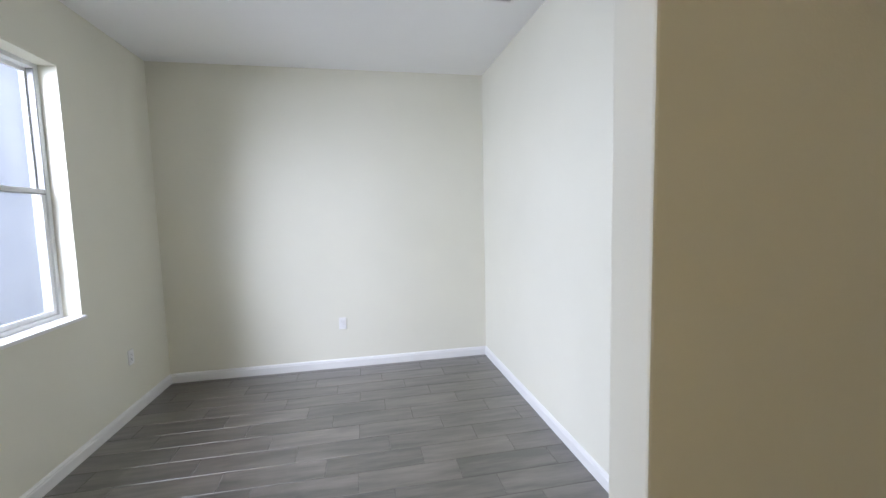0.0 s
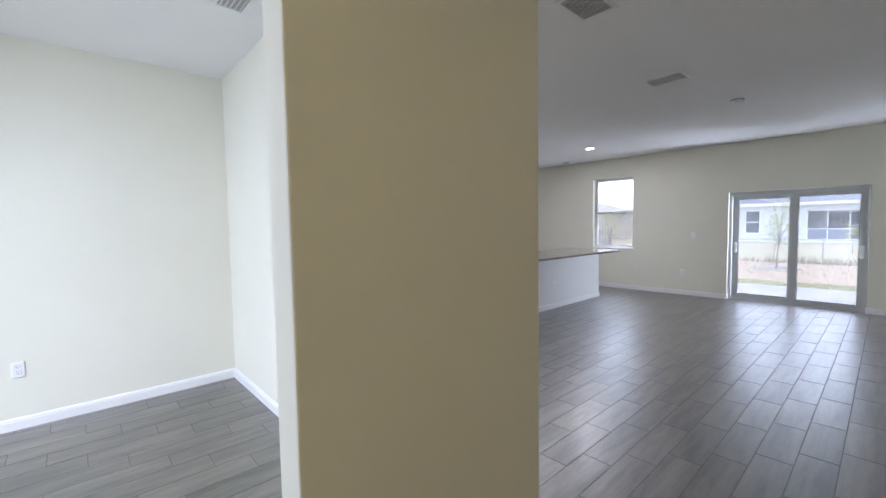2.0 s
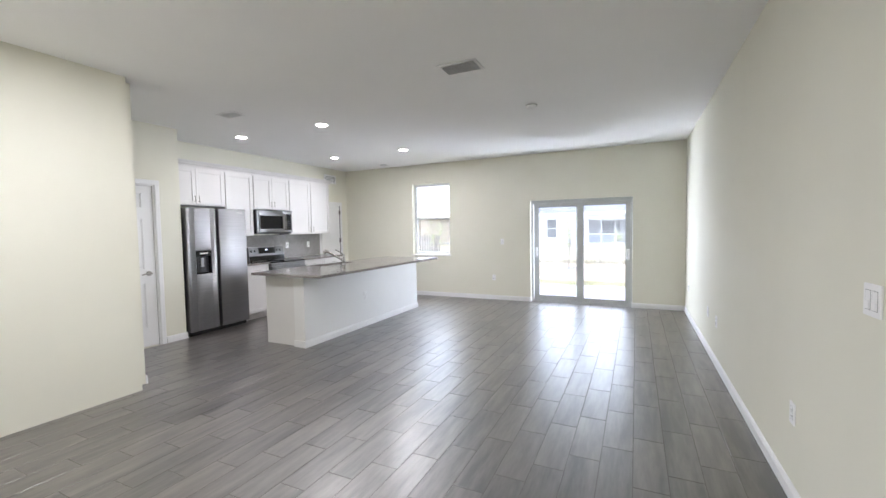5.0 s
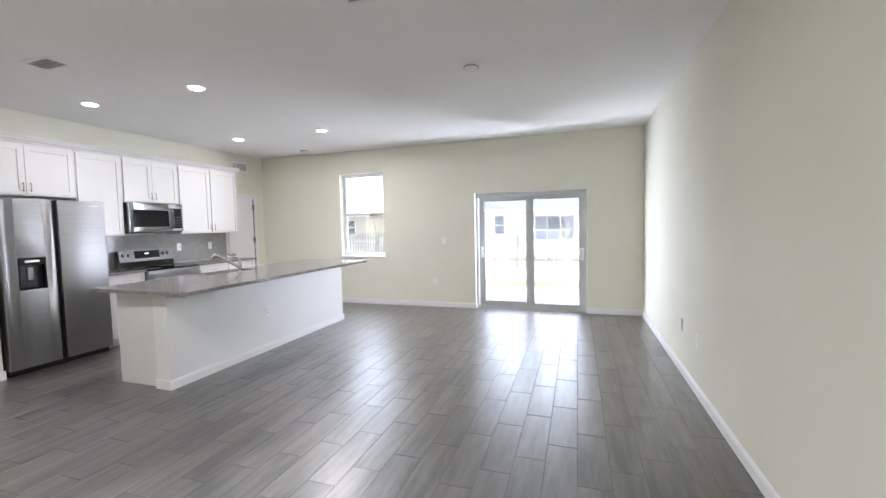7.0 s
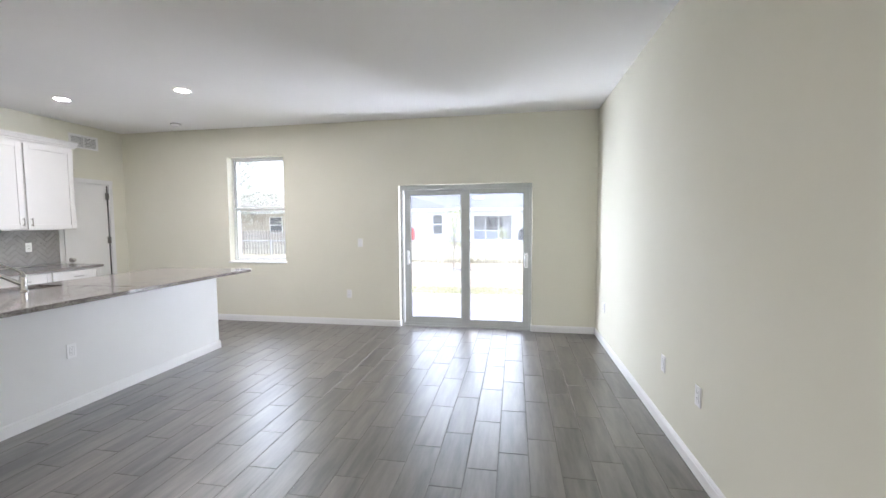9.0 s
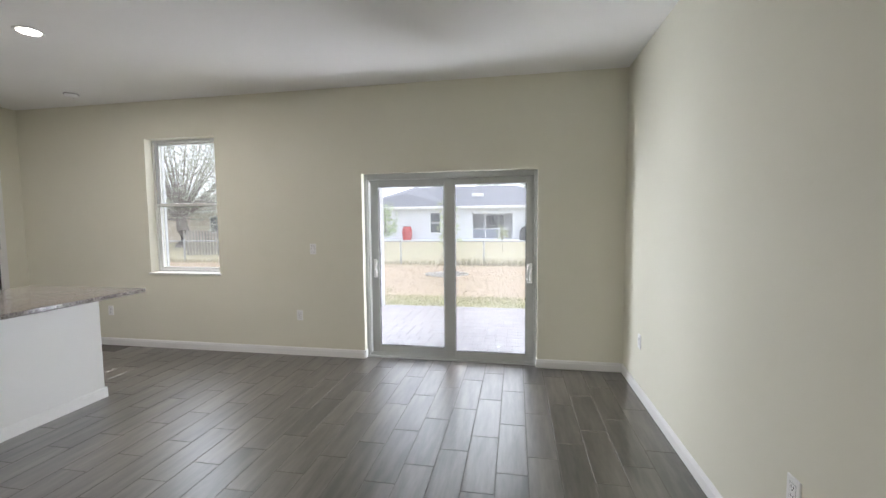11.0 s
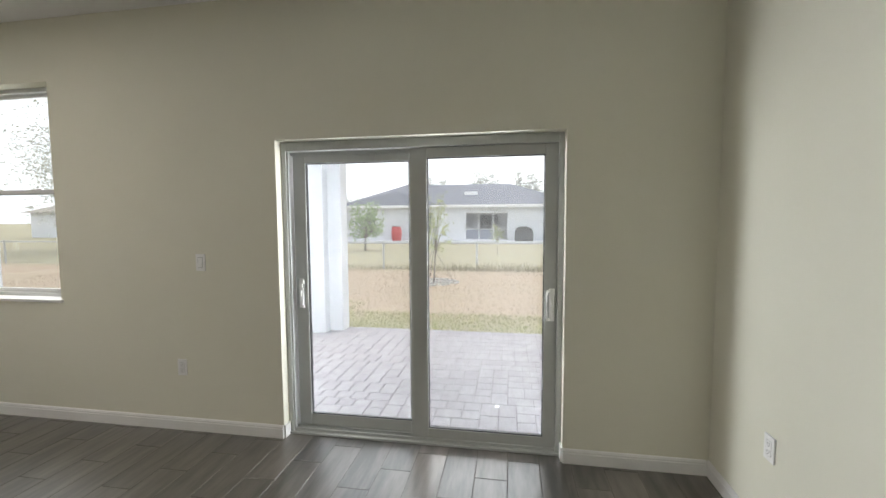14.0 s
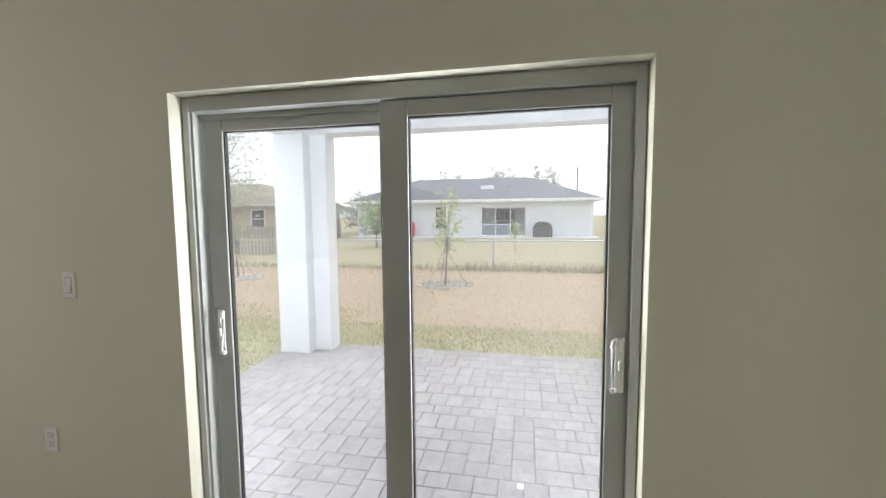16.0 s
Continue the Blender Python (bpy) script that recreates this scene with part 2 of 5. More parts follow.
# ---- structure ----
H = 2.84
DOOR = (0.094, 1.886, 0.0, 1.955)
WIN = (3.592, 4.495, 0.885, 2.42)
DENWIN = (1.30, 3.08, 0.885, 2.425)
PANTRY = (3.80, 4.60)
UTIL = (8.355, 9.02)
structure("wall_east", holed(bmesh.new(), "x", 9.28, 9.50, -0.85, 6.44, -0.1, H, [(DOOR[0], DOOR[1], -0.1, DOOR[3]), WIN]), PAINT, "cream painted exterior wall with patio door and window", "wall")
structure("wall_south", B(3.06, 9.28, -0.85, -0.704, -0.1, H), PAINT, "cream painted plain living room wall", "wall")
structure("wall_north", holed(bmesh.new(), "y", 6.29, 6.44, 4.81, 9.28, -0.1, H, [(UTIL[0], UTIL[1], 0, 2.04)]), PAINT, "cream painted kitchen wall behind the cabinets", "wall")
structure("wall_alcove", B(4.81, 4.925, 5.73, 6.29, -0.1, H), PAINT, "cream painted wall return beside the fridge", "wall")
structure("wall_pantry", holed(bmesh.new(), "y", 5.615, 5.73, 3.59, 4.925, -0.1, H, [(PANTRY[0], PANTRY[1], 0, 2.07)]), PAINT, "cream painted wall with a pantry door", "wall")
structure("wall_passage", B(3.59, 3.70, 4.30, 5.615, -0.1, H), PAINT, "cream painted wall end before the pantry", "wall")
structure("wall_living_west", B(-1.67, 3.59, 4.148, 4.30, -0.1, H), PAINT, "cream painted wall behind the den", "wall")
structure("wall_den_east", B(1.525, 1.575, 0.805, 4.148, -0.1, H), PAINT, "cream painted partition of the den", "wall")
structure("wall_den_stub", B(0.745, 1.592, 0.696, 0.805, -0.1, H, bevel=0.006), PAINT, "cream painted short wall beside the den opening", "wall")
structure("wall_west", holed(bmesh.new(), "x", -1.67, -1.47, -2.05, 4.148, -0.1, H, [DENWIN]), PAINT, "cream painted den wall with a window", "wall")
structure("wall_foyer", B(-1.47, 3.06, -2.05, -1.9, -0.1, H), PAINT, "cream painted plain foyer wall", "wall")
structure("wall_foyer_end", B(3.06, 3.20, -1.9, -0.85, -0.1, H), PAINT, "cream painted wall end in the foyer", "wall")
structure("wall_pantry_back", B(3.59, 9.5, 7.2, 7.35, -0.1, H), PAINT, "plain wall closing the rooms behind the kitchen", "wall")
structure("wall_utility_side", B(9.28, 9.5, 6.44, 7.2, -0.1, H), PAINT, "plain wall closing the utility room", "wall")
structure("wall_pantry_side", B(3.45, 3.59, 4.30, 7.35, -0.1, H), PAINT, "plain wall closing the pantry", "wall")
structure("ceiling", B(-1.67, 9.5, -2.05, 7.35, H, H + 0.2), CEIL, "white textured flat ceiling", "ceiling")


# ---- trim ----
def baseboard(axis, c, out, a, b):
    """Skirting with a bead, on the face c, that stands out towards out (+1 or -1)."""
    prof = [(0, 0), (0.014, 0), (0.014, 0.062), (0.010, 0.068), (0.012, 0.074), (0.006, 0.084), (0, 0.088)]
    bm = prism(bmesh.new(), [(c + out * u, v) for u, v in prof], "x" if axis == "y" else "y", a, b)
    structure("baseboard", bm, TRIM, "white painted skirting board with a bead", "baseboard")


baseboard("x", 9.28, -1, -0.69, 0.094)
baseboard("x", 9.28, -1, 1.886, 6.276)
baseboard("y", -0.704, 1, 3.06, 9.28)
baseboard("y", 6.29, -1, 9.085, 9.28)
baseboard("y", 5.615, -1, 3.714, 3.74)
baseboard("y", 5.615, -1, 4.665, 4.939)
baseboard("x", 3.70, 1, 4.286, 5.615)
baseboard("y", 4.30, 1, 1.589, 1.59)
baseboard("x", 1.575, 1, 0.82, 4.286)
baseboard("x", 1.525, -1, 0.82, 4.134)
baseboard("y", 4.148, -1, -1.456, 1.525)
baseboard("x", -1.47, 1, -1.9, 4.148)
baseboard("y", -1.9, 1, -1.456, 3.06)
baseboard("x", 3.06, -1, -1.886, -0.704)
for side in (0, 1):
    bm = B(9.28, 9.36, *((0.094, 0.106) if side == 0 else (1.874, 1.886)), 0, 0.085)
    structure("baseboard", bm, TRIM, "white painted skirting return in the door reveal", "baseboard")


# ---- patio door ----
def panel_frame(bm, x0, x1, y0, y1, z0, z1, left, right, bottom, top):
    box(bm, x0, x1, y0, y0 + left, z0, z1, 0.003)
    box(bm, x0, x1, y1 - right, y1, z0, z1, 0.003)
    box(bm, x0 + 0.002, x1 - 0.002, y0 + left, y1 - right, z0, z0 + bottom, 0.003)
    box(bm, x0 + 0.002, x1 - 0.002, y0 + left, y1 - right, z1 - top, z1, 0.003)
    return bm


def sliding_door():
    d = tagged(new("door_1"), "closed two-panel sliding patio door in grey-white aluminium", "door", "", "structure")
    d.location = (9.40, 0.99, 0)
    f = bmesh.new()
    box(f, 9.345, 9.47, 0.097, 0.128, 0, 1.953, 0.002)
    box(f, 9.345, 9.47, 1.854, 1.884, 0, 1.953, 0.002)
    box(f, 9.355, 9.372, 1.842, 1.854, 0.03, 1.91, 0.001)
    box(f, 9.345, 9.47, 0.128, 1.854, 1.895, 1.953, 0.002)
    box(f, 9.405, 9.411, 0.128, 1.854, 1.872, 1.895)
    part("door_frame", f, ALU, d)
    t = bmesh.new()
    box(t, 9.335, 9.49, 0.105, 1.877, 0.0, 0.016, 0.003)
    for x in (9.357, 9.402, 9.448):
        box(t, x, x + 0.008, 0.13, 1.853, 0.016, 0.036, 0.001)
    part("threshold_track", t, ALU, d, "grey aluminium threshold track")
    right = part("door_panel", panel_frame(bmesh.new(), 9.366, 9.400, 0.128, 1.028, 0.038, 1.893, 0.075, 0.108, 0.058, 0.062), ALU, d)
    left = part("door_panel", panel_frame(bmesh.new(), 9.412, 9.446, 0.945, 1.842, 0.038, 1.890, 0.10, 0.088, 0.074, 0.066), ALU, d)
    gasket = mottled("glazing_gasket", (0.015, 0.015, 0.016), (0.025, 0.025, 0.026), 5, 0.6)
    for p, x, y0, y1, z0, z1 in ((right, 9.383, 0.203, 0.920, 0.096, 1.831), (left, 9.429, 1.045, 1.754, 0.112, 1.824)):
        g = part("pane", B(x - 0.004, x + 0.004, y0 - 0.004, y1 + 0.004, z0 - 0.004, z1 + 0.004), PANE, p)
        g.visible_shadow = False
        k = bmesh.new()
        for a, b, c, e in ((y0, y0 + 0.006, z0, z1), (y1 - 0.006, y1, z0, z1), (y0, y1, z0, z0 + 0.006), (y0, y1, z1 - 0.006, z1)):
            box(k, x - 0.009, x + 0.009, a, b, c, e)
        part("gasket", k, gasket, p)
    for p, x, y, z, s in ((right, 9.366, 0.158, 0.93, 1), (left, 9.412, 1.800, 0.955, -1)):
        h = bmesh.new()
        box(h, x - 0.010, x, y - 0.016, y + 0.016, z - 0.10, z + 0.10, 0.004)
        cyl(h, (x - 0.013, y, z + 0.05), (x - 0.008, y, z + 0.05), 0.006, seg=10)
        hp = part("handle", h, PLATE, p, "white plastic pull handle", True)
        grip = tube(bmesh.new(), [(x - 0.008, y + s * 0.014, z + 0.088), (x - 0.03, y + s * 0.026, z + 0.088), (x - 0.040, y + s * 0.032, z + 0.07), (x - 0.040, y + s * 0.032, z - 0.07), (x - 0.03, y + s * 0.026, z - 0.088), (x - 0.008, y + s * 0.014, z - 0.088)], 0.008, 8)
        part("grip", grip, PLATE, hp, "", True)
        part("thumb_latch", B(x - 0.022, x - 0.009, y - 0.005, y + 0.005, z - 0.018, z + 0.018, 0.002), PLATE, hp)


sliding_door()


# ---- windows ----
def single_hung(name, face, out, y0, y1, z0, z1, label):
    """A two-sash window in the reveal of a wall whose inner face lies at face; out: +1 or -1 along x."""
    w = tagged(new(name), label, "window", "", "structure")
    w.location = (face, (y0 + y1) / 2, z0)
    zm = z0 + (z1 - z0) * 0.512

    def bx(bm, d0, d1, a, b, c, e, bev=0.002):
        return box(bm, *sorted((face + out * d0, face + out * d1)), a, b, c, e, bev)
    f = bmesh.new()
    t = 0.028
    bx(f, 0.10, 0.17, y0, y0 + t, z0, z1)
    bx(f, 0.10, 0.17, y1 - t, y1, z0, z1)
    bx(f, 0.10, 0.17, y0 + t, y1 - t, z1 - t, z1)
    bx(f, 0.10, 0.17, y0 + t, y1 - t, z0, z0 + t)
    part("window_frame", f, SASH, w)
    for d, a, b, nm in ((0.112, z0 + t, zm + 0.012, "lower"), (0.142, zm - 0.012, z1 - t, "upper")):
        s = bmesh.new()
        r = 0.028 if nm == "lower" else 0.018
        ya, yb = y0 + t, y1 - t
        bx(s, d, d + 0.022, ya, ya + r, a, b, 0.0015)
        bx(s, d, d + 0.022, yb - r, yb, a, b, 0.0015)
        bx(s, d + 0.001, d + 0.021, ya + r, yb - r, a, a + 0.03, 0.0015)
        bx(s, d + 0.001, d + 0.021, ya + r, yb - r, b - 0.024, b, 0.0015)
        sash = part("sash", s, SASH, w)
        g = part("pane", bx(bmesh.new(), d + 0.008, d + 0.014, ya + r - 0.003, yb - r + 0.003, a + 0.027, b - 0.021, 0), PANE, sash)
        g.visible_shadow = False
    q = bmesh.new()
    for yy in (y0 + (y1 - y0) * 0.3, y0 + (y1 - y0) * 0.7):
        bx(q, 0.098, 0.114, yy - 0.03, yy + 0.03, zm + 0.012, zm + 0.022, 0.002)
    part("sash_lock", q, SASH, w)
    k = bmesh.new()
    bx(k, 0.106, 0.113, y0 + t, y1 - t, zm - 0.022, zm - 0.014, 0)
    bx(k, 0.103, 0.141, y1 - t - 0.007, y1 - t, zm + 0.012, z1 - t, 0)
    bx(k, 0.103, 0.141, y0 + t, y0 + t + 0.007, zm + 0.012, z1 - t, 0)
    part("weatherstrip", k, GAP, w, "grey weatherstrip in the sash track")
    part("window_sill", bx(bmesh.new(), -0.022, 0.10, y0 - 0.018, y1 + 0.018, z0 - 0.018, z0 + 0.004, 0.004), TRIM, w, "white marble window sill")


single_hung("window_1", 9.28, 1, *WIN, "white single-hung window in a deep reveal")
single_hung("window_2", -1.47, -1, *DENWIN, "white single-hung den window with a marble sill")


# ---- doors ----
def panel_door(name, x0, x1, y, z1, label, panels=True, gap=0.0, inset=0.022):
    """A closed moulded door in a wall along x, its face towards -y at y; with casing."""
    d = tagged(new(name), label, "door", "", "structure")
    d.location = ((x0 + x1) / 2, y, 0)
    s = bmesh.new()
    a, b, za, zb = x0 + 0.022, x1 - 0.022 - gap, 0.012, z1 - 0.022
    w = b - a
    st, mid = 0.165 * w, 0.14 * w
    pw = (w - 2 * st - mid) / 2
    rows = [(0.12, 0.40), (0.485, 0.80), (0.86, 0.955)]
    yf, yb = y + inset, y + inset + 0.035
    zs = [za] + [za + (zb - za) * q for r in rows for q in r] + [zb]
    xs = [a, a + st, a + st + pw, a + st + pw + mid, b - st, b]
    for i in range(5):
        for j in range(7):
            if panels and i in (1, 3) and j in (1, 3, 5):
                cx0, cx1, cz0, cz1 = xs[i], xs[i + 1], zs[j], zs[j + 1]
                box(s, cx0, cx1, yf + 0.011, yb, cz0, cz1)
                g = 0.022
                box(s, cx0 + g, cx1 - g, yf + 0.003, yf + 0.014, cz0 + g, cz1 - g, 0.007, 1)
                for p0, p1, q0, q1 in ((cx0, cx0 + 0.008, cz0, cz1), (cx1 - 0.008, cx1, cz0, cz1), (cx0, cx1, cz0, cz0 + 0.008), (cx0, cx1, cz1 - 0.008, cz1)):
                    box(s, p0, p1, yf + 0.005, yf + 0.012, q0, q1)
            else:
                box(s, xs[i], xs[i + 1], yf, yb, zs[j], zs[j + 1])
    leaf = part("door_leaf", s, TRIM, d)
    c = bmesh.new()
    for p0, p1 in ((x0 - 0.057, x0 + 0.006), (x1 - 0.006, x1 + 0.057)):
        prism(c, [(p0, y - 0.003), (p0, y - 0.012), (p0 + 0.012, y - 0.018), (p1 - 0.008, y - 0.016), (p1, y - 0.010), (p1, y - 0.003)], "z", 0, z1 - 0.006)
    box(c, x0 - 0.057, x1 + 0.057, y - 0.017, y - 0.003, z1 - 0.006, z1 + 0.057, 0.003)
    part("casing", c, TRIM, d)
    k = bmesh.new()
    box(k, x0, x0 + 0.019, y, y + 0.115, 0, z1 - 0.02)
    box(k, x1 - 0.019, x1, y, y + 0.115, 0, z1 - 0.02)
    box(k, x0, x1, y, y + 0.115, z1 - 0.02, z1)
    part("jamb", k, TRIM, d)
    return d, leaf, a, b, yf


d, leaf, a, b, yf = panel_door("door_2", PANTRY[0], PANTRY[1], 5.615, 2.07, "closed white six-panel pantry door with a nickel lever")
hx = b - 0.075
h = bmesh.new()
cyl(h, (hx, yf, 0.94), (hx, yf - 0.012, 0.94), 0.032, 0.029, 24)
cyl(h, (hx, yf - 0.01, 0.94), (hx, yf - 0.045, 0.94), 0.011, seg=14)
tube(h, [(hx + 0.012, yf - 0.045, 0.94), (hx - 0.02, yf - 0.048, 0.942), (hx - 0.07, yf - 0.048, 0.936), (hx - 0.105, yf - 0.045, 0.930)], [0.010, 0.009, 0.008, 0.007], 10)
part("lever_handle", h, NICKEL, leaf, "satin nickel lever handle", True)

d, leaf, a, b, yf = panel_door("door_3", UTIL[0], UTIL[1], 6.29, 2.04, "flat white utility door with a dark gap at its hinges", False, 0.022, -0.012)
# solid dark strip in place of the shade inside the gap
part("hinge_gap_shade", B(b + 0.001, b + 0.0235, yf + 0.0015, yf + 0.05, 0.012, 2.018), SLOT, d, "dark strip for the shade in the gap along the hinge side")
HINGE = mottled("aged_nickel", (0.16, 0.155, 0.15), (0.22, 0.21, 0.20), 8, 0.4, 1.0)
for z in (0.22, 1.22, 1.86):
    h = bmesh.new()
    cyl(h, (b + 0.010, yf - 0.012, z - 0.05), (b + 0.010, yf - 0.012, z + 0.05), 0.010, seg=12)
    box(h, b - 0.020, b + 0.036, yf - 0.006, yf + 0.010, z - 0.05, z + 0.05, 0.001)
    part("hinge", h, HINGE, d, "nickel door hinge", True)
h = bmesh.new()
cyl(h, (a + 0.06, yf, 0.97), (a + 0.06, yf - 0.008, 0.97), 0.03, 0.028, 20)
cyl(h, (a + 0.06, yf - 0.008, 0.97), (a + 0.06, yf - 0.035, 0.97), 0.011, 0.011, 14)
bmesh.ops.create_uvsphere(h, u_segments=16, v_segments=10, radius=0.027, matrix=Matrix.LocRotScale((a + 0.06, yf - 0.05, 0.97), None, (1, 0.75, 1)))
part("knob", h, NICKEL, leaf, "satin nickel door knob", True)


# ---- kitchen cabinets ----
def shaker(bm, x0, x1, yf, z0, z1, s=0.058, t=0.02):
    """A framed door that faces -y, its face at yf."""
    box(bm, x0, x0 + s, yf, yf + t, z0, z1, 0.0015, 1)
    box(bm, x1 - s, x1, yf, yf + t, z0, z1, 0.0015, 1)
    box(bm, x0 + s, x1 - s, yf, yf + t, z0, z0 + s, 0.0015, 1)
    box(bm, x0 + s, x1 - s, yf, yf + t, z1 - s, z1, 0.0015, 1)
    box(bm, x0 + s - 0.004, x1 - s + 0.004, yf + 0.010, yf + t - 0.002, z0 + s - 0.004, z1 - s + 0.004)
    return bm


def pull(door, x, y, z, length=0.10, across=False):
    bm = bmesh.new()
    d = Vector((1, 0, 0)) if across else Vector((0, 0, 1))
    p = Vector((x, y - 0.026, z))
    cyl(bm, p - d * length / 2, p + d * length / 2, 0.0055, seg=10)
    for s in (-1, 1):
        q = p + d * s * length * 0.36
        cyl(bm, q, q + Vector((0, 0.026, 0)), 0.0045, seg=8)
    return part("handle", bm, NICKEL, door, "satin nickel bar pull", True)


def upper_cabinet(x0, x1, z0, z1, doors, pulls, label):
    c = thing("wall_cabinet", ((x0 + x1) / 2, 6.14, z0), label, "cabinet", "upper kitchen cabinets")
    part("body", B(x0 + 0.0015, x1 - 0.0015, 6.012, 6.286, z0, z1, 0.001), CABINET, c)
    w = (x1 - x0) / doors
    for i in range(doors):
        a, b = x0 + i * w + 0.012, x0 + (i + 1) * w - 0.012
        if doors == 2:
            a, b = (x0 + 0.012, x0 + w - 0.002) if i == 0 else (x0 + w + 0.002, x1 - 0.012)
        dd = part("door", shaker(bmesh.new(), a, b, 5.990, z0 + 0.012, z1 - 0.03), CABINET, c)
        side = pulls[i]
        if side:
            pull(dd, a + 0.03 if side < 0 else b - 0.03, 5.990, z0 + 0.012 + 0.085)
    return c


upper_cabinet(4.927, 5.875, 1.855, 2.44, 2, (1, -1), "white two-door wall cabinet above the fridge")
upper_cabinet(5.875, 6.405, 1.385, 2.44, 1, (-1,), "white single-door wall cabinet beside the microwave")
upper_cabinet(6.405, 7.205, 1.835, 2.44, 2, (1, -1), "white two-door wall cabinet above the microwave")
upper_cabinet(7.205, 7.765, 1.385, 2.44, 1, (1,), "white single-door wall cabinet, tall, over the worktop")
upper_cabinet(7.765, 8.325, 1.385, 2.44, 1, (-1,), "white single-door wall cabinet at the end of the row")
bm = prism(bmesh.new(), [(5.985, 2.44), (5.985, 2.452), (5.965, 2.462), (5.955, 2.480), (5.935, 2.498), (5.930, 2.512), (6.02, 2.512), (6.02, 2.44)], "x", 4.927, 8.36)
box(bm, 8.325, 8.36, 6.02, 6.286, 2.44, 2.512, 0.002)
tagged(part("cornice", bm, CABINET), "white crown moulding along the wall cabinets", "moulding", "", "structure")


def base_cabinet(x0, x1, label, drawers=True):
    c = thing("base_cabinet", ((x0 + x1) / 2, 5.98, 0), label, "cabinet", "lower kitchen cabinets")
    part("body", B(x0 + 0.0015, x1 - 0.0015, 5.70, 6.286, 0.10, 0.90, 0.001), CABINET, c)
    part("toe_kick", B(x0 + 0.0015, x1 - 0.0015, 5.765, 6.28, 0, 0.10), CABINET, c)
    dr = part("drawer_front", shaker(bmesh.new(), x0 + 0.01, x1 - 0.01, 5.678, 0.735, 0.885, 0.04), CABINET, c)
    pull(dr, (x0 + x1) / 2, 5.678, 0.81, 0.11, True)
    dd = part("door", shaker(bmesh.new(), x0 + 0.01, x1 - 0.01, 5.678, 0.115, 0.72), CABINET, c)
    pull(dd, x1 - 0.04, 5.678, 0.64)
    return c


base_cabinet(5.93, 6.41, "white base cabinet between fridge and range")
base_cabinet(7.19, 7.76, "white base cabinet beside the range")
base_cabinet(7.76, 8.325, "white base cabinet at the end of the row")


def slab_bevel(bm, r=0.004):
    bmesh.ops.dissolve_limit(bm, angle_limit=radians(1), verts=bm.verts, edges=bm.edges)
    es = [e for e in bm.edges if len(e.link_faces) == 2 and e.calc_face_angle() > 1.2]
    bmesh.ops.bevel(bm, geom=es, offset=r, segments=2, profile=0.5, affect="EDGES")
    return bm


for a, b in ((5.915, 6.408), (7.192, 8.35)):
    tagged(part("worktop", slab_bevel(B(a, b, 5.645, 6.274, 0.901, 0.931)), GRANITE), "grey speckled granite worktop against the wall", "worktop", "granite worktops")


# ---- backsplash with herringbone tiles ----
BS = (5.93, 8.33, 0.935, 1.383)
GROUT_BS = mottled("pale_grout", (0.29, 0.28, 0.27), (0.34, 0.33, 0.32), 20, 0.8)
BS_TILE = tile_material("glazed_grey_tile", (0.28, 0.27, 0.26), (0.34, 0.33, 0.318), (4, 4, 4), 0.12, 0.6)
splash = structure("backsplash", B(BS[0], BS[1], 6.2778, 6.289, BS[2], BS[3]), GROUT_BS, "grey glazed herringbone tile backsplash", "backsplash")


def clip_poly(poly, x0, x1, z0, z1):
    for ax, lim, keep in ((0, x0, 1), (0, x1, -1), (1, z0, 1), (1, z1, -1)):
        res = []
        for i, p in enumerate(poly):
            q = poly[(i + 1) % len(poly)]
            pin, qin = keep * (p[ax] - lim) >= 0, keep * (q[ax] - lim) >= 0
            if pin:
                res.append(p)
            if pin != qin:
                k = (lim - p[ax]) / (q[ax] - p[ax])
                res.append((p[0] + k * (q[0] - p[0]), p[1] + k * (q[1] - p[1])))
        poly = res
        if len(poly) < 3:
            return []
    return poly


